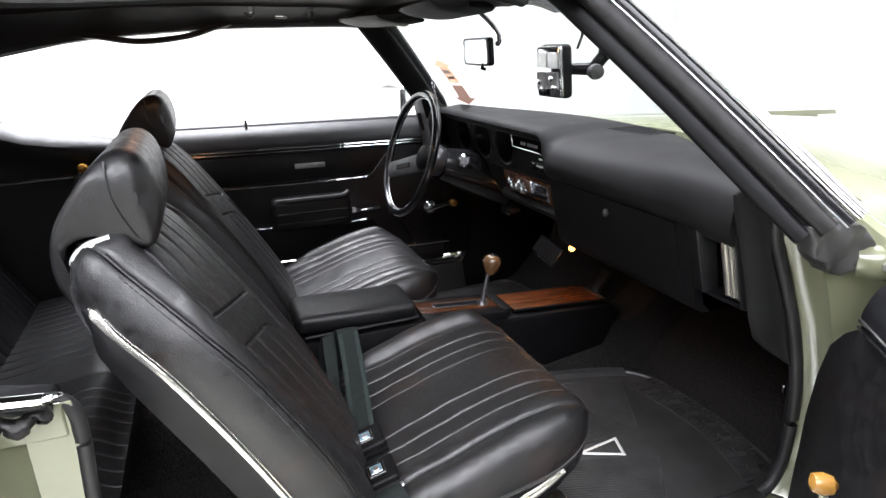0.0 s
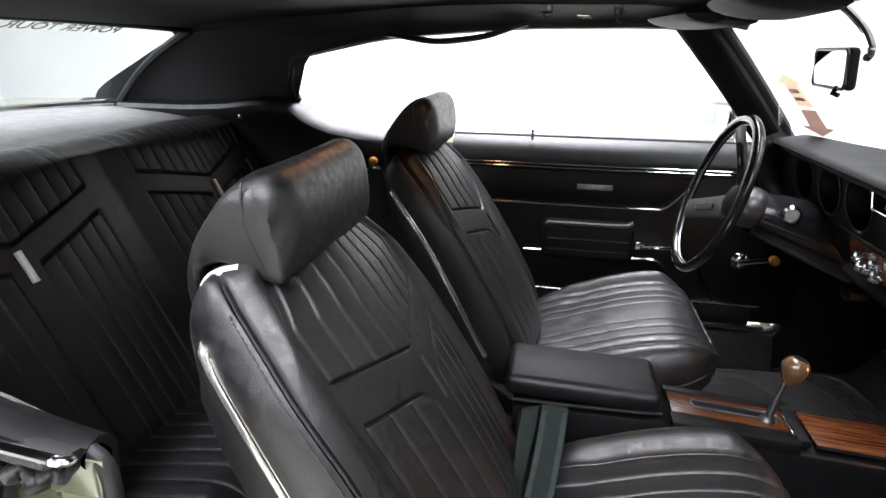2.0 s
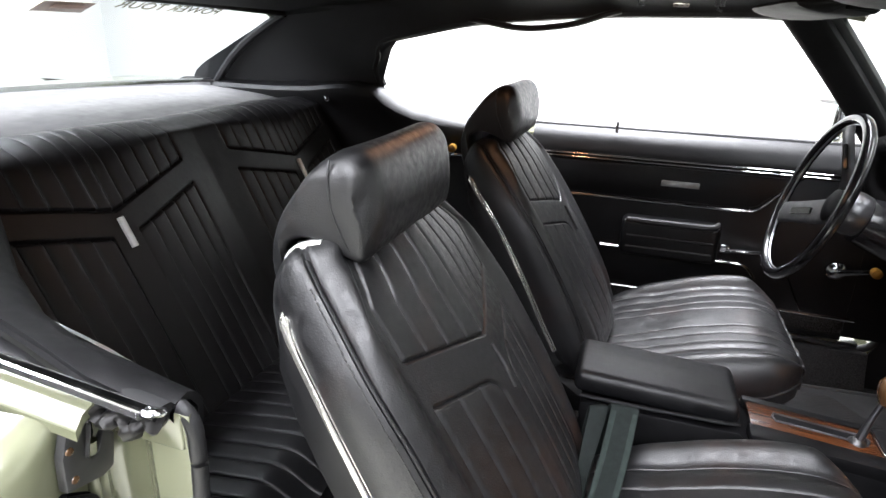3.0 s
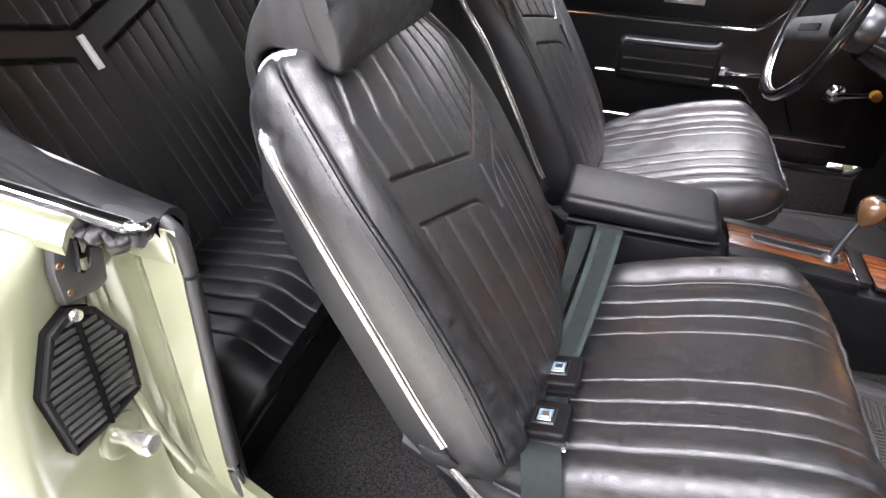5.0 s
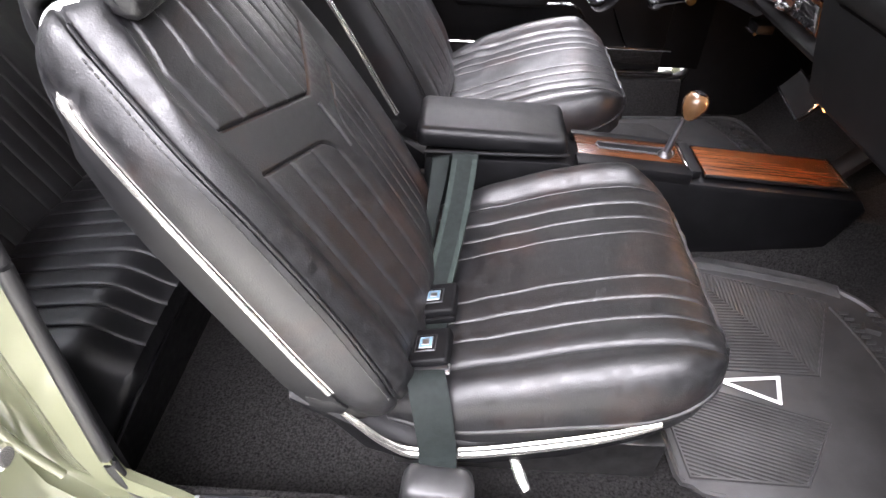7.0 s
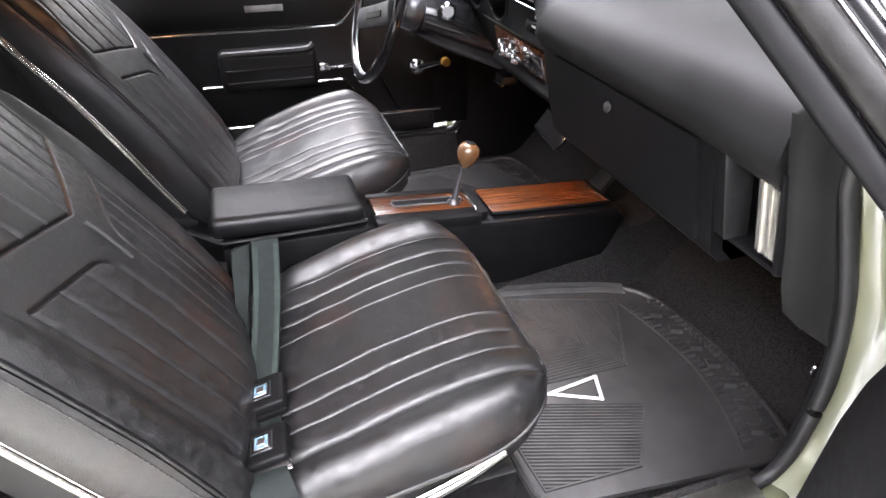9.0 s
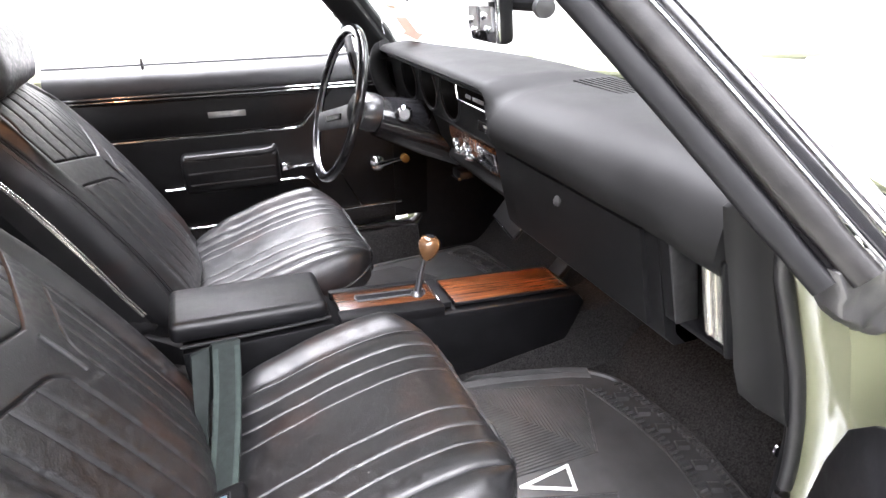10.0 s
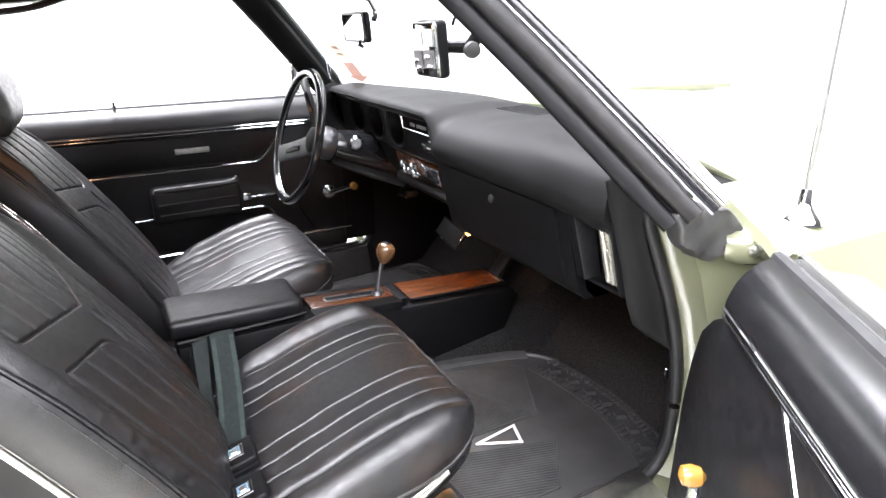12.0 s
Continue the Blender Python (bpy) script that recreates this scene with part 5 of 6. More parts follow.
for a in (20, 117, 242):
    q = radians(a)
    w = math.cos(q) * WU + math.sin(q) * WV
    t = -math.sin(q) * WU + math.cos(q) * WV
    rows = []
    for r, h, deep in ((0.035, 0.034, 0.058), (0.07, 0.032, 0.048), (0.12, 0.029, 0.026), (0.160, 0.028, 0.008), (0.181, 0.029, 0.002)):
        c = WC + w * r - WA * deep
        rows.append([c - t * h, c - t * h * 0.8 + WA * 0.004, c + t * h * 0.8 + WA * 0.004, c + t * h, c + t * h * 0.8 - WA * 0.003, c - t * h * 0.8 - WA * 0.003])
    spoke = part("spoke", skin(rows, True, True), SPOKE, wheel, "brushed dark metal spoke")
    rows = []
    for r, h, deep in ((0.085, 0.008, 0.0375), (0.135, 0.008, 0.0140)):
        c = WC + w * r - WA * deep
        rows.append([c - t * h, c - t * h + WA * 0.004, c + t * h + WA * 0.004, c + t * h])
    part("spoke_slot", skin(rows, True, True), GLOSS, spoke, "black slot")

# ---- console ----
con = thing("center_console", "black center console with walnut panels and padded armrest", "console")
part("console_body", prism([(-0.53, 0.25), (-0.53, 0.485), (-0.24, 0.484), (-0.22, 0.469), (0.02, 0.449), (0.366, 0.426), (0.386, 0.40), (0.34, 0.30), (0.1, 0.27)], 1, -0.085, 0.060, 0.006), PLASTIC, con, "black console body")
part("armrest_lid", box((-0.396, -0.012, 0.525), (0.300, 0.158, 0.046), 0.017, 4, pose(0, 0, 0, 0, 2, 0)), VINYL, con, "black padded armrest lid")
part("lid_piping", tube(spline([(-0.53, -0.093, 0.504), (-0.38, -0.0945, 0.505), (-0.258, -0.090, 0.505), (-0.247, -0.075, 0.505), (-0.245, 0.0, 0.505), (-0.247, 0.066, 0.505)], 6), 0.004, 8), VINYL, con, "piped edge of the armrest lid")
part("wood_panel", prism([(0.044, 0.4565), (0.338, 0.437), (0.338, 0.443), (0.044, 0.4635)], 1, -0.066, 0.044, 0.001), WOOD, con, "walnut veneer front panel")
part("panel_end", box((0.341, -0.011, 0.441), (0.006, 0.114, 0.010), 0.001), CHROME, con, "bright panel end strip")
for y in (-0.069, 0.047):
    part("panel_rim", tube([(0.042, y, 0.460), (0.341, y, 0.440)], 0.004, 6), PLASTIC, con)
part("shift_plate", prism([(-0.215, 0.478), (0.006, 0.460), (0.006, 0.467), (-0.215, 0.485)], 1, -0.044, 0.036, 0.001), WOOD, con, "walnut veneer shifter plate")
for y0, y1 in ((-0.086, -0.043), (0.036, 0.056)):
    part("plate_rim", prism([(-0.222, 0.464), (0.012, 0.444), (0.012, 0.471), (-0.222, 0.489)], 1, y0, y1, 0.005), PLASTIC, con, "black plate surround")
part("plate_divider", box((0.022, -0.012, 0.4625), (0.022, 0.118, 0.016), 0.002), PLASTIC, con)
part("divider_strip", box((0.008, -0.010, 0.4695), (0.003, 0.112, 0.004), 0.001), CHROME, con, "thin chrome divider")


def plate_z(x):
    return 0.485 - 0.0815 * (x + 0.215)


ring = [(-0.172, 0.0), (-0.168, 0.013), (-0.05, 0.013), (-0.012, 0.013), (-0.006, 0.0), (-0.012, -0.017), (-0.05, -0.013), (-0.168, -0.013)]
part("slot_frame", tube([(x, y + 0.002, plate_z(x) + 0.001) for x, y in ring], 0.0026, 8, True), SPOKE, con, "dull metal shift slot frame")
part("shift_slot", prism([(-0.170, plate_z(-0.17) - 0.001), (-0.010, plate_z(-0.01) - 0.001), (-0.010, plate_z(-0.01) + 0.0008), (-0.170, plate_z(-0.17) + 0.0008)], 1, -0.010, 0.014), PLASTIC, con)
part("lever_base", lathe([(0, 0.016), (0.006, 0.015), (0.012, 0.010), (0.014, 0.004)], (-0.030, -0.012, 0.467), (0.1, 0, 1), 16), SPOKE, con)
part("shift_lever", tube([(-0.032, -0.016, 0.464), (-0.020, -0.007, 0.51), (-0.006, 0.0, 0.552)], [0.008, 0.0065, 0.0055], 10), SPOKE, con, "dull metal shift lever")
knob = part("shift_knob", lathe([(-0.031, 0.010), (-0.022, 0.017), (-0.008, 0.0235), (0.004, 0.0255), (0.014, 0.0235), (0.021, 0.018), (0.0245, 0.012), (0.025, 0.002)], (0.006, 0.002, 0.580), (0.25, 0.05, 1), 24), KNOBWOOD, con, "brown shift knob")
part("knob_cap", lathe([(0, 0.0125), (0.002, 0.012), (0.003, 0.002)], (0.012, 0.0033, 0.604), (0.25, 0.05, 1), 16), GLOSS, knob, "black knob cap")


# ---- floor mats ----
def ribs_in(poly, way, step, wide, high, z):
    """Thin ribs along way, clipped to a convex outline."""
    w = Vector(way).normalized()
    n = Vector((-w.y, w.x))
    ps = [Vector(p) for p in poly]
    lo, hi = min(p.dot(n) for p in ps), max(p.dot(n) for p in ps)
    bm = bmesh.new()
    t = lo + step
    while t < hi - step * 0.5:
        cuts = []
        for a, b in zip(ps, ps[1:] + ps[:1]):
            da, db = a.dot(n) - t, b.dot(n) - t
            if da * db < 0:
                cuts.append((a + (b - a) * (da / (da - db))).dot(w))
        if len(cuts) == 2 and abs(cuts[0] - cuts[1]) > 0.006:
            u0, u1 = min(cuts), max(cuts)
            c = w * ((u0 + u1) / 2) + n * t
            q = [w * u0 + n * (t - wide), w * u1 + n * (t - wide), w * u1 + n * (t + wide), w * u0 + n * (t + wide)]
            r = [w * u0 + n * (t - wide * 0.4), w * u1 + n * (t - wide * 0.4), w * u1 + n * (t + wide * 0.4), w * u0 + n * (t + wide * 0.4)]
            lo_v = [bm.verts.new((p.x, p.y, z)) for p in q]
            hi_v = [bm.verts.new((p.x, p.y, z + high)) for p in r]
            bm.faces.new(hi_v)
            for i in range(4):
                bm.faces.new((lo_v[i], lo_v[(i + 1) % 4], hi_v[(i + 1) % 4], hi_v[i]))
        t += step
    return bm


def floor_mat(side, label):
    """side -1: the passenger's; y is mirrored for the driver's."""
    ob = thing("floor_mat", label, "floor mat", "front floor mats")
    z = 0.2215

    def put(name, bm, mat, text="", smooth=35, tag=None):
        for v in bm.verts:
            v.co.z += 0.09 * max(0.0, v.co.y + 0.37)
        if side > 0:
            bmesh.ops.transform(bm, matrix=Matrix.Diagonal((1, -1, 1, 1)), verts=bm.verts)
        made = part(name, bm, mat, ob, text, smooth)
        if tag:
            made["kind"] = tag
        return made

    outline = [(-0.085, -0.56), (-0.06, -0.615), (0.0, -0.635), (0.30, -0.66), (0.40, -0.665), (0.435, -0.60), (0.450, -0.42), (0.430, -0.25), (0.38, -0.170), (0.30, -0.140), (0.06, -0.090), (-0.06, -0.095), (-0.09, -0.15)]
    smooth_line = [(p.x, p.y) for p in spline([(x, y, 0) for x, y in outline], 4, True)]
    rows = []
    lows, highs = min(p[1] for p in smooth_line), max(p[1] for p in smooth_line)
    for y in [lows + 0.001 + (-0.37 - lows) * i / 12 for i in range(12)] + [-0.37 + (highs - 0.001 + 0.37) * i / 12 for i in range(13)]:
        cross = [p[0] + (q[0] - p[0]) * (y - p[1]) / (q[1] - p[1]) for p, q in zip(smooth_line, smooth_line[1:] + smooth_line[:1]) if (p[1] - y) * (q[1] - y) < 0]
        rows.append([(min(cross), y, z), (max(cross), y, z)])
    put("mat_sheet", sheet(rows, (0, 0, -0.015)), MAT_RUBBER, "black rubber mat sheet")
    put("mat_rim", tube([(x, y, z + 0.001) for x, y in smooth_line], 0.006, 6, True), MAT_RUBBER, "raised mat rim")
    put("mat_ramp", sheet([[(x, y - 0.02, z + 0.001), (x, y - 0.008, z + 0.003), (x, y, z + 0.011)] for x, y in ((-0.06, -0.088), (0.06, -0.086), (0.18, -0.106), (0.31, -0.138), (0.36, -0.158))], (0, 0.003, 0.003)), MAT_RUBBER, "upturned mat edge")
    a, b, c, d = (0.040, -0.110), (0.325, -0.192), (0.238, -0.377), (-0.01, -0.372)
    put("mat_ribs", ribs_in([a, b, c], (0.02, 1), 0.0075, 0.0026, 0.0035, z), MAT_RUBBER, "fine raised ribs", 0, "stuff")
    put("mat_ribs", ribs_in([a, c, d], (1, 0.02), 0.0075, 0.0026, 0.0035, z), MAT_RUBBER, "fine raised ribs", 0, "stuff")
    e = [(0.0, -0.415), (0.215, -0.482), (0.125, -0.605), (-0.06, -0.600), (-0.075, -0.43)]
    put("mat_ribs", ribs_in(e, (1, -0.31), 0.0075, 0.0026, 0.0035, z), MAT_RUBBER, "fine raised ribs", 0, "stuff")
    for line in ([a, b, c, d], e):
        put("panel_edge", tube([(x, y, z + 0.001) for x, y in line], 0.0035, 6, True), MAT_RUBBER)
    tri = [(0.045, -0.402), (0.158, -0.388), (0.140, -0.446)]
    for p, q in zip(tri, tri[1:] + tri[:1]):
        v = (Vector(q) - Vector(p)).normalized() * 0.003
        put("emblem_bar", tube([(p[0] - v.x, p[1] - v.y, z + 0.003), (q[0] + v.x, q[1] + v.y, z + 0.003)], 0.0040, 6, flat=0.5), SILVER, "white emblem bar")
    # the front border: ticks, and plain bars where its raised lettering stands
    def border(t, u):
        y = -0.205 - 0.44 * t
        return Vector((0.372 + 0.052 * math.sin(math.pi * t) - 0.01 * t + (u - 0.5) * 0.088, y, z))

    for u in (0.0, 1.0):
        put("border_edge", tube([border(i / 16, u) + Vector((0, 0, 0.001)) for i in range(17)], 0.003, 6), MAT_RUBBER)
    bm = bmesh.new()
    for i in range(1, 30):
        for u0, u1 in ((0.05, 0.27), (0.73, 0.95)):
            p, q = border(i / 30, u0), border(i / 30, u1)
            tube([p + Vector((0, 0, 0.003)), q + Vector((0, 0, 0.003))], 0.0048, 5, bm=bm)
    put("border_relief", bm, MAT_RUBBER, "raised border ticks", 0, "stuff")
    for i in range(7):
        t = 0.11 + 0.13 * i
        p, q = border(t, 0.36), border(t + 0.02, 0.64)
        put("raised_bar", tube([p + Vector((0, 0, 0.001)), q + Vector((0, 0, 0.001))], 0.014, 6, flat=0.5), MAT_RUBBER)
    return ob


floor_mat(-1, "black ribbed rubber floor mat with white triangle on the passenger carpet")
floor_mat(1, "black ribbed rubber floor mat with white triangle below the steering wheel")


# ---- seat belt ----
def ribbon(points, wide, thick=0.0018, n=6):
    """Webbing through (place, width direction) pairs."""
    ps = spline([p for p, _ in points], n)
    ws_ = spline([w for _, w in points], n)
    rows = []
    for i, (p, w) in enumerate(zip(ps, ws_)):
        d = (ps[min(i + 1, len(ps) - 1)] - ps[max(i - 1, 0)]).normalized()
        w = w.normalized() * wide / 2
        nrm = d.cross(w).normalized() * thick
        rows.append([p - w + nrm, p - w * 0.6 + nrm * 1.6, p + w * 0.6 + nrm * 1.6, p + w + nrm, p + w - nrm, p - w - nrm])
    return skin(rows, True, True)


belt = thing("seat_belt", "dark green lap belt with two black buckles on the passenger cushion", "seat belt")
part("webbing", ribbon([((-0.498, -0.158, 0.40), (1, 0.1, 0)), ((-0.476, -0.160, 0.50), (1, 0.1, 0)), ((-0.452, -0.164, 0.540), (1, 0.05, 0)), ((-0.448, -0.172, 0.5455), (1, 0, 0)), ((-0.448, -0.184, 0.541), (1, 0, 0.02)), ((-0.455, -0.25, 0.508), (1, 0, 0.10)), ((-0.466, -0.33, 0.478), (1, 0.03, 0.2)), ((-0.482, -0.43, 0.449), (1, 0.05, 0.28))], 0.047), BELT, belt, "dark green woven strap")
part("webbing", ribbon([((-0.505, -0.163, 0.42), (0.7, 0.3, -0.1)), ((-0.496, -0.168, 0.52), (0.7, 0.35, -0.1)), ((-0.492, -0.178, 0.540), (0.7, 0.4, 0)), ((-0.494, -0.20, 0.522), (0.7, 0.4, 0)), ((-0.503, -0.29, 0.465), (0.5, 0.4, 0.5)), ((-0.508, -0.39, 0.440), (0.5, 0.3, 0.6))], 0.034), BELT, belt, "dark green woven strap")
for off in (-0.018, 0.018):
    part("strap_stripe", ribbon([((-0.448 + off, -0.184, 0.5435), (1, 0, 0.02)), ((-0.455 + off, -0.25, 0.5105 + off * 0.10), (1, 0, 0.10)), ((-0.466 + off, -0.33, 0.4805 + off * 0.2), (1, 0.03, 0.2)), ((-0.482 + off, -0.43, 0.4515 + off * 0.28), (1, 0.05, 0.28))], 0.009, 0.0008), BELT_EDGE, belt, "paler green woven stripe")
part("webbing", ribbon([((-0.486, -0.480, 0.436), (1, 0.02, 0.28)), ((-0.489, -0.52, 0.436), (1, 0.02, 0.28)), ((-0.490, -0.56, 0.437), (1, 0.02, 0.28))], 0.052), BELT, belt, "dark green woven strap")
part("webbing", ribbon([((-0.490, -0.588, 0.446), (1, 0.05, 0.25)), ((-0.486, -0.612, 0.450), (1, 0.08, 0.2)), ((-0.480, -0.634, 0.436), (1, 0.08, 0.1)), ((-0.474, -0.647, 0.405), (1, 0.05, 0.02)), ((-0.468, -0.656, 0.36), (1, 0.05, 0.02)), ((-0.466, -0.668, 0.325), (1, 0, 0)), ((-0.466, -0.690, 0.285), (1, 0, 0))], 0.054), BELT, belt, "dark green woven strap")
for y, tone in ((-0.459, 0), (-0.556, 1)):
    m = pose(0, 0, 0, 0, -16, -4)
    c = Vector((-0.485 - 0.005 * tone, y, 0.449))
    bk = part("buckle", box(c, (0.072, 0.064, 0.022), 0.006, 3, m), PLASTIC, belt, "black plastic buckle")
    for k, (size, mat) in enumerate(((0.031, SPOKE), (0.028, GLOSS), (0.021, STEEL), (0.0185, BLUE), (0.011, STEEL))):
        part("button" if k == 1 else "button_square", box(c + Vector((-0.001, 0.001, 0.0112 + 0.0007 * k)), (size, size, 0.003), 0.0004, 1, m), mat, bk, ("dark metal frame", "black release button", "bright square", "blue enamel square", "")[k])
    part("buckle_lip", box(c + Vector((0.002, -0.036, -0.003)), (0.066, 0.008, 0.010), 0.002, 2, m), SPOKE if tone else PLASTIC, bk)
part("tongue", box((-0.490, -0.594, 0.446), (0.072, 0.018, 0.004), 0.001, 1, pose(0, 0, 0, 0, -14, 0)), STEEL, belt, "steel latch tongue")
part("retractor_cover", box((-0.468, -0.690, 0.270), (0.105, 0.062, 0.125), 0.022, 3, pose(0, 0, 0, 0, 6, 0)), DARKPLASTIC, belt, "charcoal plastic retractor cover")
tagged(part("seat_lever", tube([(-0.36, -0.62, 0.315), (-0.345, -0.655, 0.295), (-0.335, -0.675, 0.285)], [0.006, 0.009, 0.007], 8, flat=0.5), CREAM, None), "ivory seat adjuster lever below the cushion", "seat lever")

# ---- rear jamb fittings ----
latch = thing("latch_plate", "dark worn steel window latch plate on the green jamb", "latch plate")
u_shape = [(-0.798, 0.808), (-0.791, 0.813), (-0.781, 0.808), (-0.778, 0.795), (-0.786, 0.764), (-0.781, 0.757), (-0.773, 0.759), (-0.764, 0.778), (-0.752, 0.768), (-0.759, 0.733), (-0.772, 0.729), (-0.812, 0.739), (-0.810, 0.775)]
part("plate", prism(u_shape, 0, -0.964, -0.952, 0.002), DARKPLASTIC, latch, "worn black plate bent round a slot")
# a solid black filler carries the shade of the opening
part("slot", prism([(-0.784, 0.762), (-0.776, 0.762), (-0.766, 0.782), (-0.766, 0.804), (-0.779, 0.804)], 0, -0.9655, -0.9605), SLOT, latch, "black filler painted as the slot's shade")
part("bright_edge", tube(spline([(-0.951, -0.797, 0.800), (-0.950, -0.791, 0.810), (-0.951, -0.782, 0.806), (-0.951, -0.780, 0.792), (-0.951, -0.787, 0.764)], 5), 0.0022, 6), SPOKE, latch, "rubbed bright edge")
for y, z in ((-0.802, 0.780), (-0.802, 0.748)):
    part("screw", lathe([(0, 0.0048), (0.002, 0.004), (0.003, 0.001)], (-0.953, y, z), (1, 0, 0), 10), KNOBWOOD, latch, "rusty screw")
vent2 = thing("jamb_vent", "black louvred air vent screwed to the green door jamb", "vent")
shape = [(-0.808, 0.732), (-0.784, 0.716), (-0.759, 0.660), (-0.767, 0.577), (-0.812, 0.571), (-0.866, 0.574), (-0.870, 0.664), (-0.838, 0.722)]
part("backing", prism(shape, 0, -0.969, -0.958, 0.002), SLOT, vent2, "black vent backing")
inner = [(-0.815 + (y + 0.815) * 0.90, 0.645 + (z - 0.645) * 0.90) for y, z in shape]
loop = list(zip(shape, inner))
for (p, q), (p2, q2) in zip(loop, loop[1:] + loop[:1]):
    part("frame_bar", prism([p, p2, q2, q], 0, -0.958, -0.951, 0.0012), PLASTIC, vent2, "black vent frame")
for i in range(17):
    z = 0.572 + 0.0105 * i
    cuts = []
    for (y0, z0), (y1, z1) in zip(inner, inner[1:] + inner[:1]):
        a, b = z0 + 0.16 * y0 - (z - 0.16 * 0.815), z1 + 0.16 * y1 - (z - 0.16 * 0.815)
        if a * b < 0:
            cuts.append(y0 + (y1 - y0) * a / (a - b))
    if len(cuts) >= 2 and max(cuts) - min(cuts) > 0.01:
        ym = (min(cuts) + max(cuts)) / 2
        part("louvre", box((-0.955, ym, z - 0.16 * (ym + 0.815)), (0.006, max(cuts) - min(cuts), 0.0068), 0.001, 1, pose(0, 0, 0, -9, 0, 0)), DARKPLASTIC, vent2)
part("rib", prism([(-0.8115, 0.716), (-0.8075, 0.716), (-0.8165, 0.575), (-0.8205, 0.575)], 0, -0.956, -0.946, 0.001), SLOT, vent2)
part("screw", lathe([(0, 0.007), (0.004, 0.006), (0.005, 0.001)], (-0.951, -0.808, 0.724), (1, 0, 0), 12), CREAM, vent2, "pale screw")
striker = thing("door_striker", "bright steel striker bolt on a green washer", "striker")
part("washer", lathe([(0, 0.030), (0.006, 0.029), (0.008, 0.022), (0.006, 0.014)], (-0.967, -0.806, 0.531), (1, 0, 0.06), 24), PAINT, striker)
part("bolt", lathe([(0, 0.010), (0.022, 0.010), (0.0225, 0.012), (0.030, 0.012), (0.031, 0.015), (0.043, 0.015), (0.046, 0.011), (0.046, 0.001)], (-0.962, -0.806, 0.531), (1, 0, 0.06), 20), CREAM, striker, "pale worn striker bolt")

# ---- front odds ----
tagged(part("kick_screw", lathe([(0, 0.014), (0.004, 0.013), (0.006, 0.008), (0.003, 0.004)], (0.266, -0.727, 0.532), (0, 1, 0), 18), CHROME, None), "chrome trim screw on the kick panel", "screw")
bulb = thing("courtesy_lamp", "small lit courtesy bulb under the dashboard", "lamp")
part("socket", tube([(0.265, -0.03, 0.635), (0.25, -0.03, 0.612)], 0.010, 10), STEEL, bulb)
part("bulb", lathe([(-0.010, 0.002), (-0.005, 0.008), (0.002, 0.010), (0.009, 0.006), (0.011, 0.001)], (0.246, -0.03, 0.602), (-0.4, 0, -0.9), 12), BULB, bulb, "glowing bulb")
bulb.children[-1].visible_shadow = False
dome = thing("dome_lamp", "small round dome lamp lens on the black headliner", "lamp")
part("lens", lathe([(0, 0.045), (0.008, 0.042), (0.016, 0.025), (0.018, 0.001)], (-0.72, 0, 1.302), (0, 0, -1), 24), CREAM, dome)

# pedals
pedal = thing("brake_pedal", "black brake pedal with a bright edge below the dashboard", "pedal")
pm = pose(0, 0, 0, 12, 32, 8)
pc = Vector((0.385, 0.315, 0.467))
part("pad", box(pc, (0.016, 0.140, 0.066), 0.006, 2, pm), RUBBER, pedal)
part("edge", tube([pc + pm @ Vector((-0.008, y, z)) for y, z in ((0.068, -0.031), (-0.066, -0.033), (-0.072, 0.0), (-0.066, 0.033), (0.068, 0.033))], 0.0035, 8), CHROME, pedal, "bright pedal edge")
part("arm", tube([(0.395, 0.315, 0.465), (0.43, 0.33, 0.6), (0.40, 0.34, 0.78)], 0.010, 8), PLASTIC, pedal)
gas = thing("accelerator_pedal", "black accelerator pedal beside the console", "pedal")
part("pad", box((0.47, 0.175, 0.34), (0.02, 0.06, 0.20), 0.006, 2, pose(0, 0, 0, 0, 40, 0)), RUBBER, gas)
rel = thing("brake_release_handle", "black handle with a chrome edge hanging under the dashboard", "handle")
part("handle", box((0.20, 0.255, 0.655), (0.04, 0.055, 0.022), 0.005, 2), PLASTIC, rel)
part("edge", tube([(0.18, 0.23, 0.645), (0.18, 0.28, 0.643)], 0.004, 8), CHROME, rel)

# ---- windscreen things ----
mirror = thing("rear_view_mirror", "rectangular rear-view mirror on a curved chrome arm", "mirror")
MM = pose(0, 0, 0, 0, -4, -5)
MC = Vector((-0.040, -0.008, 1.140))
part("housing", box(MC, (0.016, 0.168, 0.064), 0.007, 3, MM), PLASTIC, mirror)
part("glass", box(MC + MM @ Vector((-0.0085, 0, 0)), (0.002, 0.159, 0.055), 0.0005, 1, MM), DIM_MIRROR, mirror, "mirror glass darkened to dim its reflection")
rim = [(-0.082, -0.022), (-0.082, 0.022), (-0.075, 0.0295), (0.075, 0.0295), (0.082, 0.022), (0.082, -0.022), (0.075, -0.0295), (-0.075, -0.0295)]
part("rim", tube([MC + MM @ Vector((-0.009, y, z)) for y, z in rim], 0.0028, 6, True), SPOKE, mirror, "dark rim")
part("arm", tube(spline([(-0.10, -0.02, 1.245), (-0.07, -0.045, 1.235), (-0.045, -0.085, 1.20), (-0.035, -0.105, 1.17), (-0.035, -0.095, 1.155)], 6), 0.006, 8), CHROME, mirror, "curved chrome arm")
part("mount", box((-0.105, -0.02, 1.24), (0.05, 0.09, 0.016), 0.005, 2), PLASTIC, mirror)
part("lever", tube([(-0.05, -0.055, 1.112), (-0.058, -0.062, 1.103), (-0.052, -0.07, 1.10)], 0.004, 8), PLASTIC, mirror)
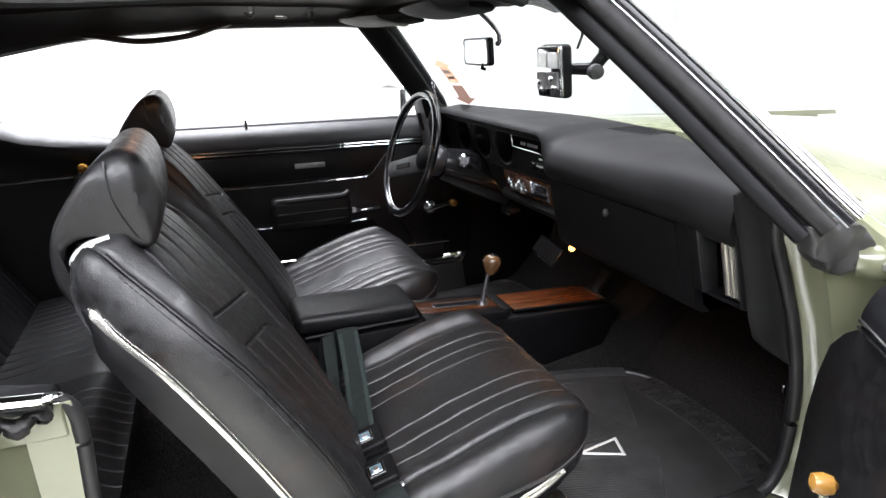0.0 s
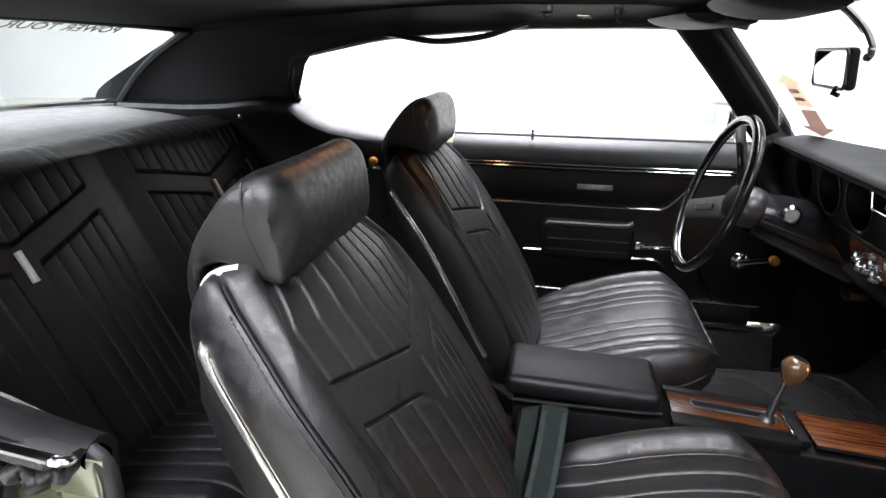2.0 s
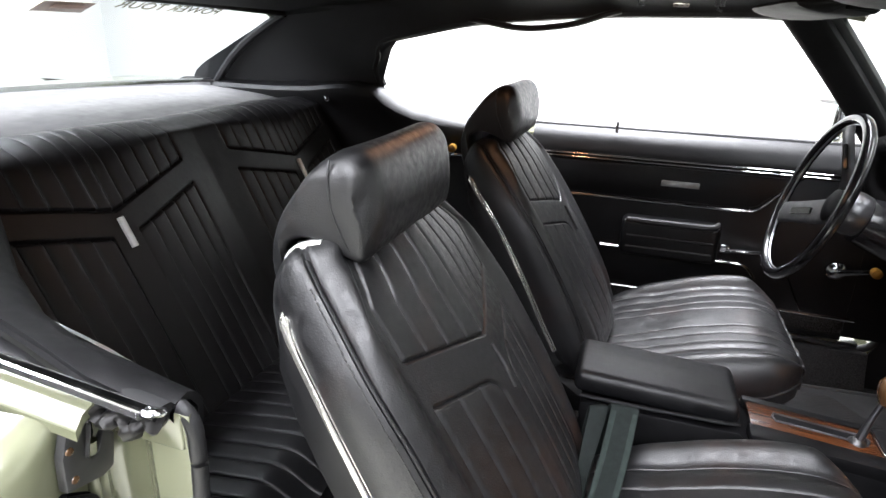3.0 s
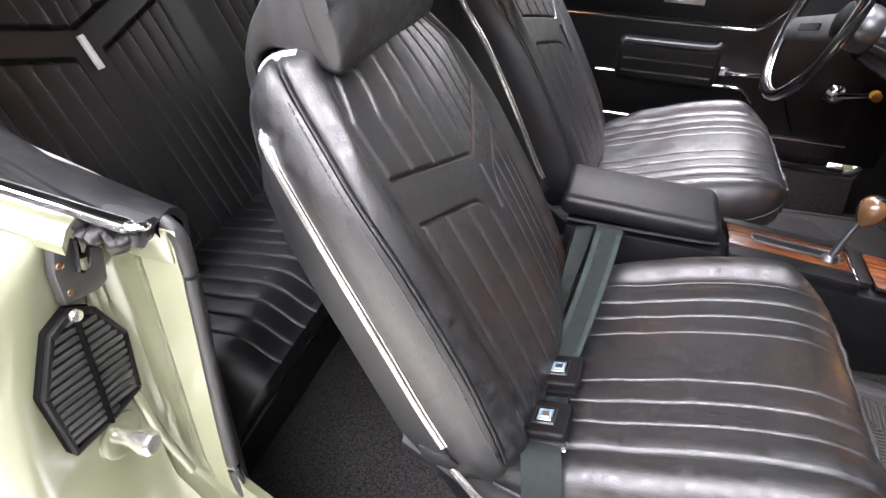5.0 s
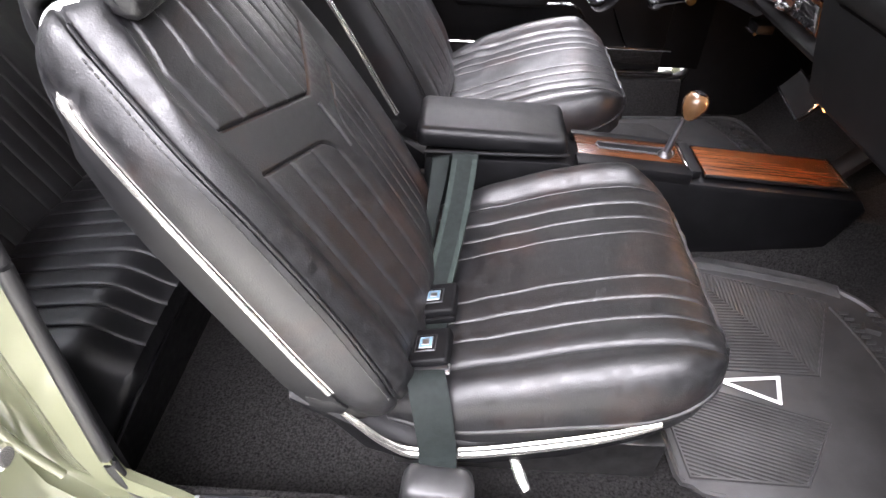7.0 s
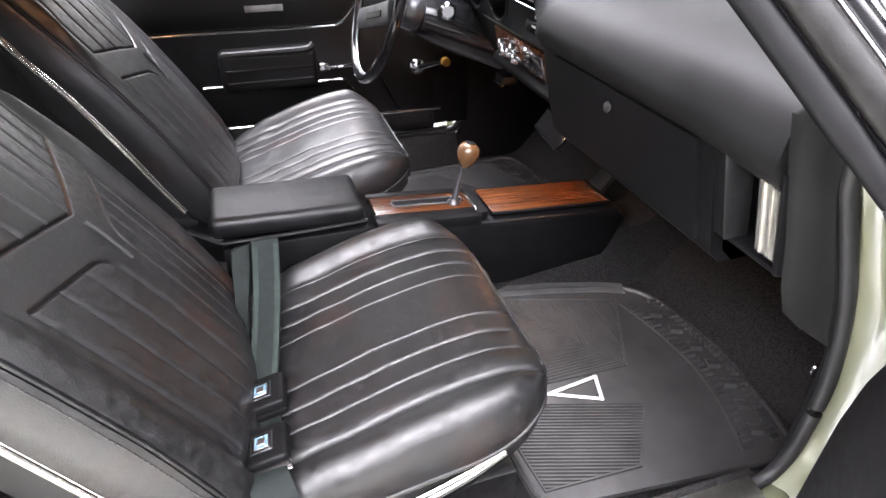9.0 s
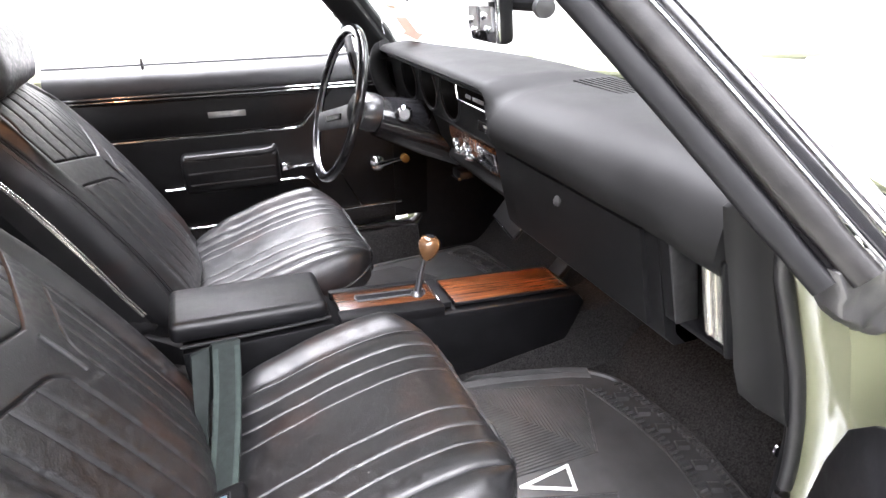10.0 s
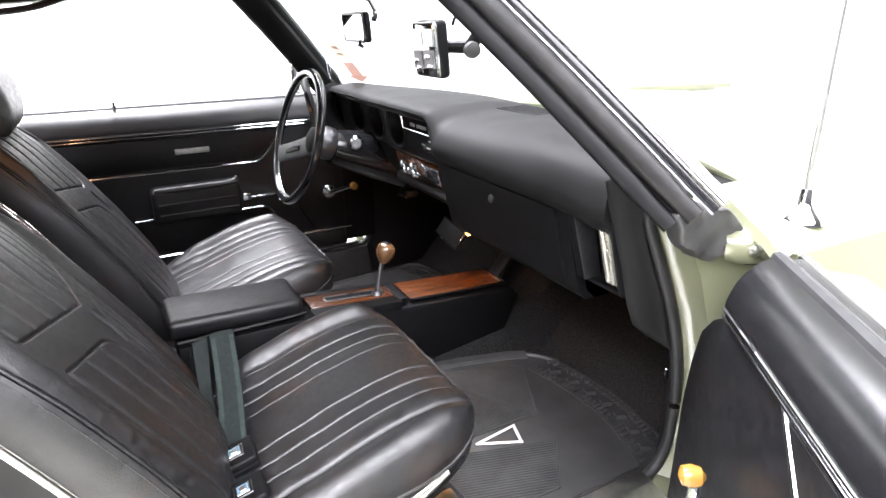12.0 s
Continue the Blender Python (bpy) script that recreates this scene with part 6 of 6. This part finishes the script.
gad = thing("windscreen_gadget", "silver and black windscreen gadget hanging on a suction mount", "gadget")
GM = pose(0, 0, 0, 0, -5, 2)
GC = Vector((0.012, -0.275, 1.10))
part("case", box(GC, (0.026, 0.090, 0.108), 0.010, 3, GM), PLASTIC, gad, "black case")
part("bezel", box(GC + GM @ Vector((-0.014, 0, 0)), (0.012, 0.085, 0.102), 0.005, 2, GM), CHROME, gad, "chrome bezel")
for dy, dz, sy, sz in ((0.022, 0.024, 0.04, 0.03), (-0.024, 0.024, 0.04, 0.032), (0.026, -0.018, 0.034, 0.036), (-0.022, -0.016, 0.040, 0.034)):
    part("face_plate", box(GC + GM @ Vector((-0.0215, dy * 0.9, dz)), (0.004, sy * 0.9, sz), 0.0015, 1, GM), STEEL if dz > 0 else GREY, gad)
for dy, dz in ((0.03, -0.02), (0.018, -0.034), (-0.02, -0.012), (-0.03, -0.03)):
    part("face_button", lathe([(0, 0.007), (0.004, 0.006), (0.005, 0.001)], GC + GM @ Vector((-0.023, dy * 0.9, dz)), GM.to_3x3() @ Vector((-1, 0, 0)), 12), CHROME, gad)
part("mount_arm", tube([GC + Vector((0.02, -0.03, 0.005)), GC + Vector((0.045, -0.065, 0.005)), GC + Vector((0.055, -0.085, 0.03)), GC + Vector((0.06, -0.09, 0.055))], [0.012, 0.014, 0.013, 0.017], 10), PLASTIC, gad, "black mount arm")
part("mount_knob", lathe([(-0.012, 0.014), (0.0, 0.016), (0.012, 0.014), (0.014, 0.004)], GC + Vector((0.04, -0.082, 0.0)), (-0.3, -1, 0), 16), DARKPLASTIC, gad, "grey mount knob")
part("cable", tube(spline([GC + Vector((0.02, -0.045, 0.045)), GC + Vector((0.01, -0.07, 0.08)), GC + Vector((-0.02, -0.04, 0.115)), (-0.05, -0.285, 1.235), (-0.09, -0.22, 1.25)], 6), [0.003] * 13 + [0.009] * 6 + [0.010] * 6, 8), PLASTIC, gad, "black cable with a thick plug")


def on_screen(u, v, off):
    return ws(u, v) + Vector((-0.55, 0, -0.83)) * off


def sticker(name, label, cells, mat, bars):
    ob = thing(name, label, "sticker")

    def patch(poly, off):
        bm = bmesh.new()
        lo = [bm.verts.new(on_screen(u, v, off)) for u, v in poly]
        hi = [bm.verts.new(on_screen(u, v, off + 0.0012)) for u, v in poly]
        bm.faces.new(lo)
        bm.faces.new(list(reversed(hi)))
        for i in range(len(poly)):
            j = (i + 1) % len(poly)
            bm.faces.new((lo[i], lo[j], hi[j], hi[i]))
        return bm

    cells = [(0.80 + (u - 0.80) * 0.75, 0.36 + (v - 0.36) * 0.72) for u, v in cells]
    bars = [(0.80 + (a - 0.80) * 0.75, 0.36 + (b - 0.36) * 0.72, 0.80 + (c - 0.80) * 0.75, 0.36 + (d - 0.36) * 0.72) for a, b, c, d in bars]
    part("sheet", patch(cells, 0.002), mat, ob)
    for u0, v0, u1, v1 in bars:
        part("print_bar", patch([(u0, v0), (u1, v0), (u1, v1), (u0, v1)], 0.0042), WHITE, ob)
    return ob


sticker("windscreen_sticker", "orange arrow-shaped sticker on the windscreen corner", [(0.84, 0.57), (0.88, 0.57), (0.80, 0.66), (0.72, 0.57), (0.76, 0.57), (0.76, 0.36), (0.84, 0.36)], ORANGE, [(0.775, 0.42, 0.825, 0.45), (0.775, 0.49, 0.825, 0.53)])
sticker("windscreen_sticker", "brown arrow-shaped sticker on the windscreen corner", [(0.84, 0.33), (0.76, 0.33), (0.76, 0.17), (0.72, 0.17), (0.80, 0.08), (0.88, 0.17), (0.84, 0.17)], BROWN, [])

# sun visors, header clips, loose weatherstrip
for s in (1, -1):
    visor = thing("sun_visor", "black padded sun visor folded against the header", "sun visor", "sun visors")
    rows = []
    for t in [i / 10 for i in range(11)]:
        y = s * (0.06 + 0.33 * t)
        e = (1 - abs(2 * t - 1) ** 8) ** 0.5
        rows.append([(-0.20 - 0.07 * e * math.cos(a) - 0.04 * t, y, 1.222 + 0.014 * e * math.sin(a) + 0.006 * math.cos(a)) for a in [2 * math.pi * k / 14 for k in range(14)]])
    part("pad", skin(rows, True, True), PAD, visor)
    part("rod", tube([(-0.20, s * 0.05, 1.232), (-0.20, s * 0.42, 1.232)], 0.005, 8), CHROME, visor)
for x, y, z, w, mat in ((-0.527, 0.466, 1.260, 0.030, CHROME), (-0.353, 0.478, 1.250, 0.022, SPOKE)):
    clip = thing("belt_clip", "small metal shoulder belt clip on the roof rail", "clip", "roof rail clips")
    h = 0.010
    part("frame", tube([(x - w / 2, y, z + h), (x + w / 2, y, z + h), (x + w * 0.42, y, z - h), (x - w * 0.42, y, z - h)], 0.003, 6, True), mat, clip)
    part("bar", box((x + w * 0.2, y - 0.002, z), (w * 0.35, 0.004, 0.016), 0.001, 1), mat, clip)
    part("hook", tube([(x - w * 0.2, y - 0.003, z - h), (x - w * 0.15, y - 0.008, z - 0.020), (x + w * 0.3, y - 0.006, z - 0.022)], 0.0028, 6), SPOKE, clip)
tagged(part("cap", box((-0.436, 0.488, 1.241), (0.038, 0.006, 0.012), 0.003, 2, pose(0, 0, 0, 30, 0, 0)), CREAM, None), "ivory plastic cap on the roof rail", "cap")
bpy.data.objects["cap"].name = "rail_cap"
tagged(part("loose_weatherstrip", tube(spline([(-0.979, 0.561, 1.200), (-0.917, 0.551, 1.192), (-0.844, 0.548, 1.181), (-0.782, 0.546, 1.181), (-0.688, 0.548, 1.194), (-0.615, 0.551, 1.217), (-0.574, 0.553, 1.229)], 6), 0.0085, 8), RUBBER, None), "loose black weatherstrip sagging from the roof rail", "weatherstrip")
for s in (1,):
    tagged(part("coat_hook", lathe([(0, 0.006), (0.012, 0.005), (0.014, 0.009), (0.019, 0.008), (0.020, 0.001)], (-1.431, 0.582, 0.955), (0.2, -1, 0.2), 12), CHROME, None), "chrome quarter window knob", "knob")

# outside mirror and aerial
om = thing("door_mirror", "chrome rectangular outside mirror on the driver's door", "mirror")
OM = pose(0, 0, 0, 0, 0, 22)
OC = Vector((0.020, 0.895, 0.960))
part("shell", box(OC, (0.040, 0.150, 0.118), 0.018, 4, OM), CHROME, om)
part("glass", box(OC + OM @ Vector((-0.0205, 0, 0)), (0.002, 0.128, 0.098), 0.0005, 1, OM), MIRROR, om)
part("stalk", tube([(0.04, 0.93, 0.925), (0.06, 0.90, 0.90), (0.07, 0.875, 0.885)], [0.010, 0.012, 0.016], 10), CHROME, om)
ant = thing("radio_aerial", "chrome fender aerial with a thin steel mast", "aerial")
part("base", lathe([(0, 0.032), (0.008, 0.030), (0.022, 0.014), (0.030, 0.010), (0.050, 0.008)], (0.312, -0.879, 0.866), (0, 0, 1), 20), CHROME, ant)
part("mast", tube([(0.312, -0.879, 0.885), (0.313, -0.874, 1.15), (0.314, -0.866, 1.75)], [0.0045, 0.004, 0.003], 8), STEEL, ant)

# lettering along the top of the rear window, to be read from outside
text = thing("window_lettering", "white lettering along the top of the rear window", "lettering")


def letters(body, u, v, size, mat):
    curve = bpy.data.curves.new("letters", "FONT")
    curve.body, curve.size, curve.extrude = body, size, 0.0006
    tmp = new("letters", curve)
    me = bpy.data.meshes.new_from_object(tmp.evaluated_get(bpy.context.evaluated_depsgraph_get()))
    bpy.data.objects.remove(tmp)
    ob = new("letters", me)
    me.materials.append(mat)
    ob.parent = text
    o = bl(u, v)
    right = (bl(-0.08, v) - o).normalized()
    up = (bl(u, v + 0.1) - o).normalized()
    nrm = right.cross(up)
    up = nrm.cross(right)
    ob.matrix_basis = Matrix((( right.x, up.x, nrm.x, o.x + nrm.x * 0.004), (right.y, up.y, nrm.y, o.y + nrm.y * 0.004), (right.z, up.z, nrm.z, o.z + nrm.z * 0.004), (0, 0, 0, 1)))
    return ob


letters("POWER TOUR", 0.62, 0.875, 0.050, TAN)
rows = [[bl(u, v) + Vector((0.005, 0, -0.002)) for u in (-0.10, -0.16, -0.22, -0.28, -0.33)] for v in (0.82, 0.92)]
part("print_patch", sheet(rows, (0.001, 0, 0)), PALE, text, "faded brown and orange print")
rows = [[bl(u, v) + Vector((0.009, 0, -0.004)) for u in (-0.13, -0.20, -0.28)] for v in (0.86, 0.90)]
part("print_patch", sheet(rows, (0.001, 0, 0)), ORANGE, text)

# upper door hinge and its bolts beside the fender, weld beads on the pillar
rows = []
for k, (x, y) in enumerate(((0.198, -0.842), (0.206, -0.856), (0.222, -0.868), (0.244, -0.876), (0.270, -0.880))):
    rows.append([(x + 0.016, y + 0.014, 0.856), (x + 0.004, y + 0.003, 0.848), (x, y, 0.838), (x + 0.001, y, 0.824 - 0.002 * k), (x + 0.008, y + 0.004, 0.810 - 0.002 * k), (x + 0.026, y + 0.014, 0.802)])
hinge = part("hinge_leaf", sheet(rows, (0.006, 0.005, 0)), PAINT, car, "pale green painted upper door hinge", 60)
for x, z in ((0.226, 0.832), (0.246, 0.826)):
    part("bolt", lathe([(0, 0.009), (0.006, 0.009), (0.008, 0.005), (0.009, 0.001)], (x, -0.868 - 0.5 * (x - 0.222), z), (-0.6, -0.8, 0), 6), STEEL, hinge, "steel hinge bolt")
random.seed(5)
bm = bmesh.new()
for k in range(14):
    r0 = bmesh.ops.create_icosphere(bm, subdivisions=2, radius=0.0035 + 0.003 * random.random())
    bmesh.ops.translate(bm, vec=(0.222 + 0.022 * random.random(), -0.772 - 0.012 * random.random(), 0.730 + 0.05 * random.random()), verts=r0["verts"])
part("weld_beads", bm, PAINT, car, "painted weld beads", 60)["kind"] = "stuff"
part("molding_hook", tube(spline([(-0.872, -0.790, 0.836), (-0.862, -0.788, 0.836), (-0.858, -0.781, 0.833), (-0.864, -0.775, 0.829), (-0.880, -0.774, 0.826)], 4), [0.0055] * 9 + [0.005] * 4 + [0.004] * 4, 8, flat=0.7), CHROME, car, "bent end of the chrome molding", 60)
line = spline([(-0.872, -0.769, 0.806), (-0.884, -0.772, 0.812), (-0.898, -0.778, 0.803), (-0.912, -0.775, 0.812), (-0.926, -0.781, 0.807), (-0.940, -0.780, 0.816), (-0.958, -0.784, 0.816)], 5)
bm = tube(line, [0.0100 + 0.0025 * math.sin(0.8 * i) for i in range(len(line))], 12, flat=0.75)
for v in bm.verts:
    v.co += Vector((0.002 * math.sin(500 * v.co.z), 0.002 * math.sin(430 * v.co.x + 300 * v.co.z), 0))
part("crumpled_seal", bm, SEAL, car, "crumpled dirty rubber below the molding end", 60)
knob_arm = part("quarter_crank", tube([(-1.075, 0.672, 0.765), (-1.055, 0.655, 0.795), (-1.038, 0.652, 0.822)], [0.012, 0.008, 0.006], 8), CHROME, car, "chrome quarter window crank")
part("crank_knob", lathe([(-0.012, 0.006), (-0.006, 0.013), (0.006, 0.015), (0.016, 0.012), (0.020, 0.004)], (-1.036, 0.646, 0.826), (0, -1, 0), 16), AMBER, knob_arm, "amber plastic crank knob")
part("jamb_ridge", tube(spline([(-0.958, -0.775, 0.772), (-0.962, -0.778, 0.70), (-0.960, -0.774, 0.60), (-0.950, -0.768, 0.50), (-0.925, -0.762, 0.42)], 5), 0.006, 8), PAINT, car, "pressed ridge in the jamb", 60)
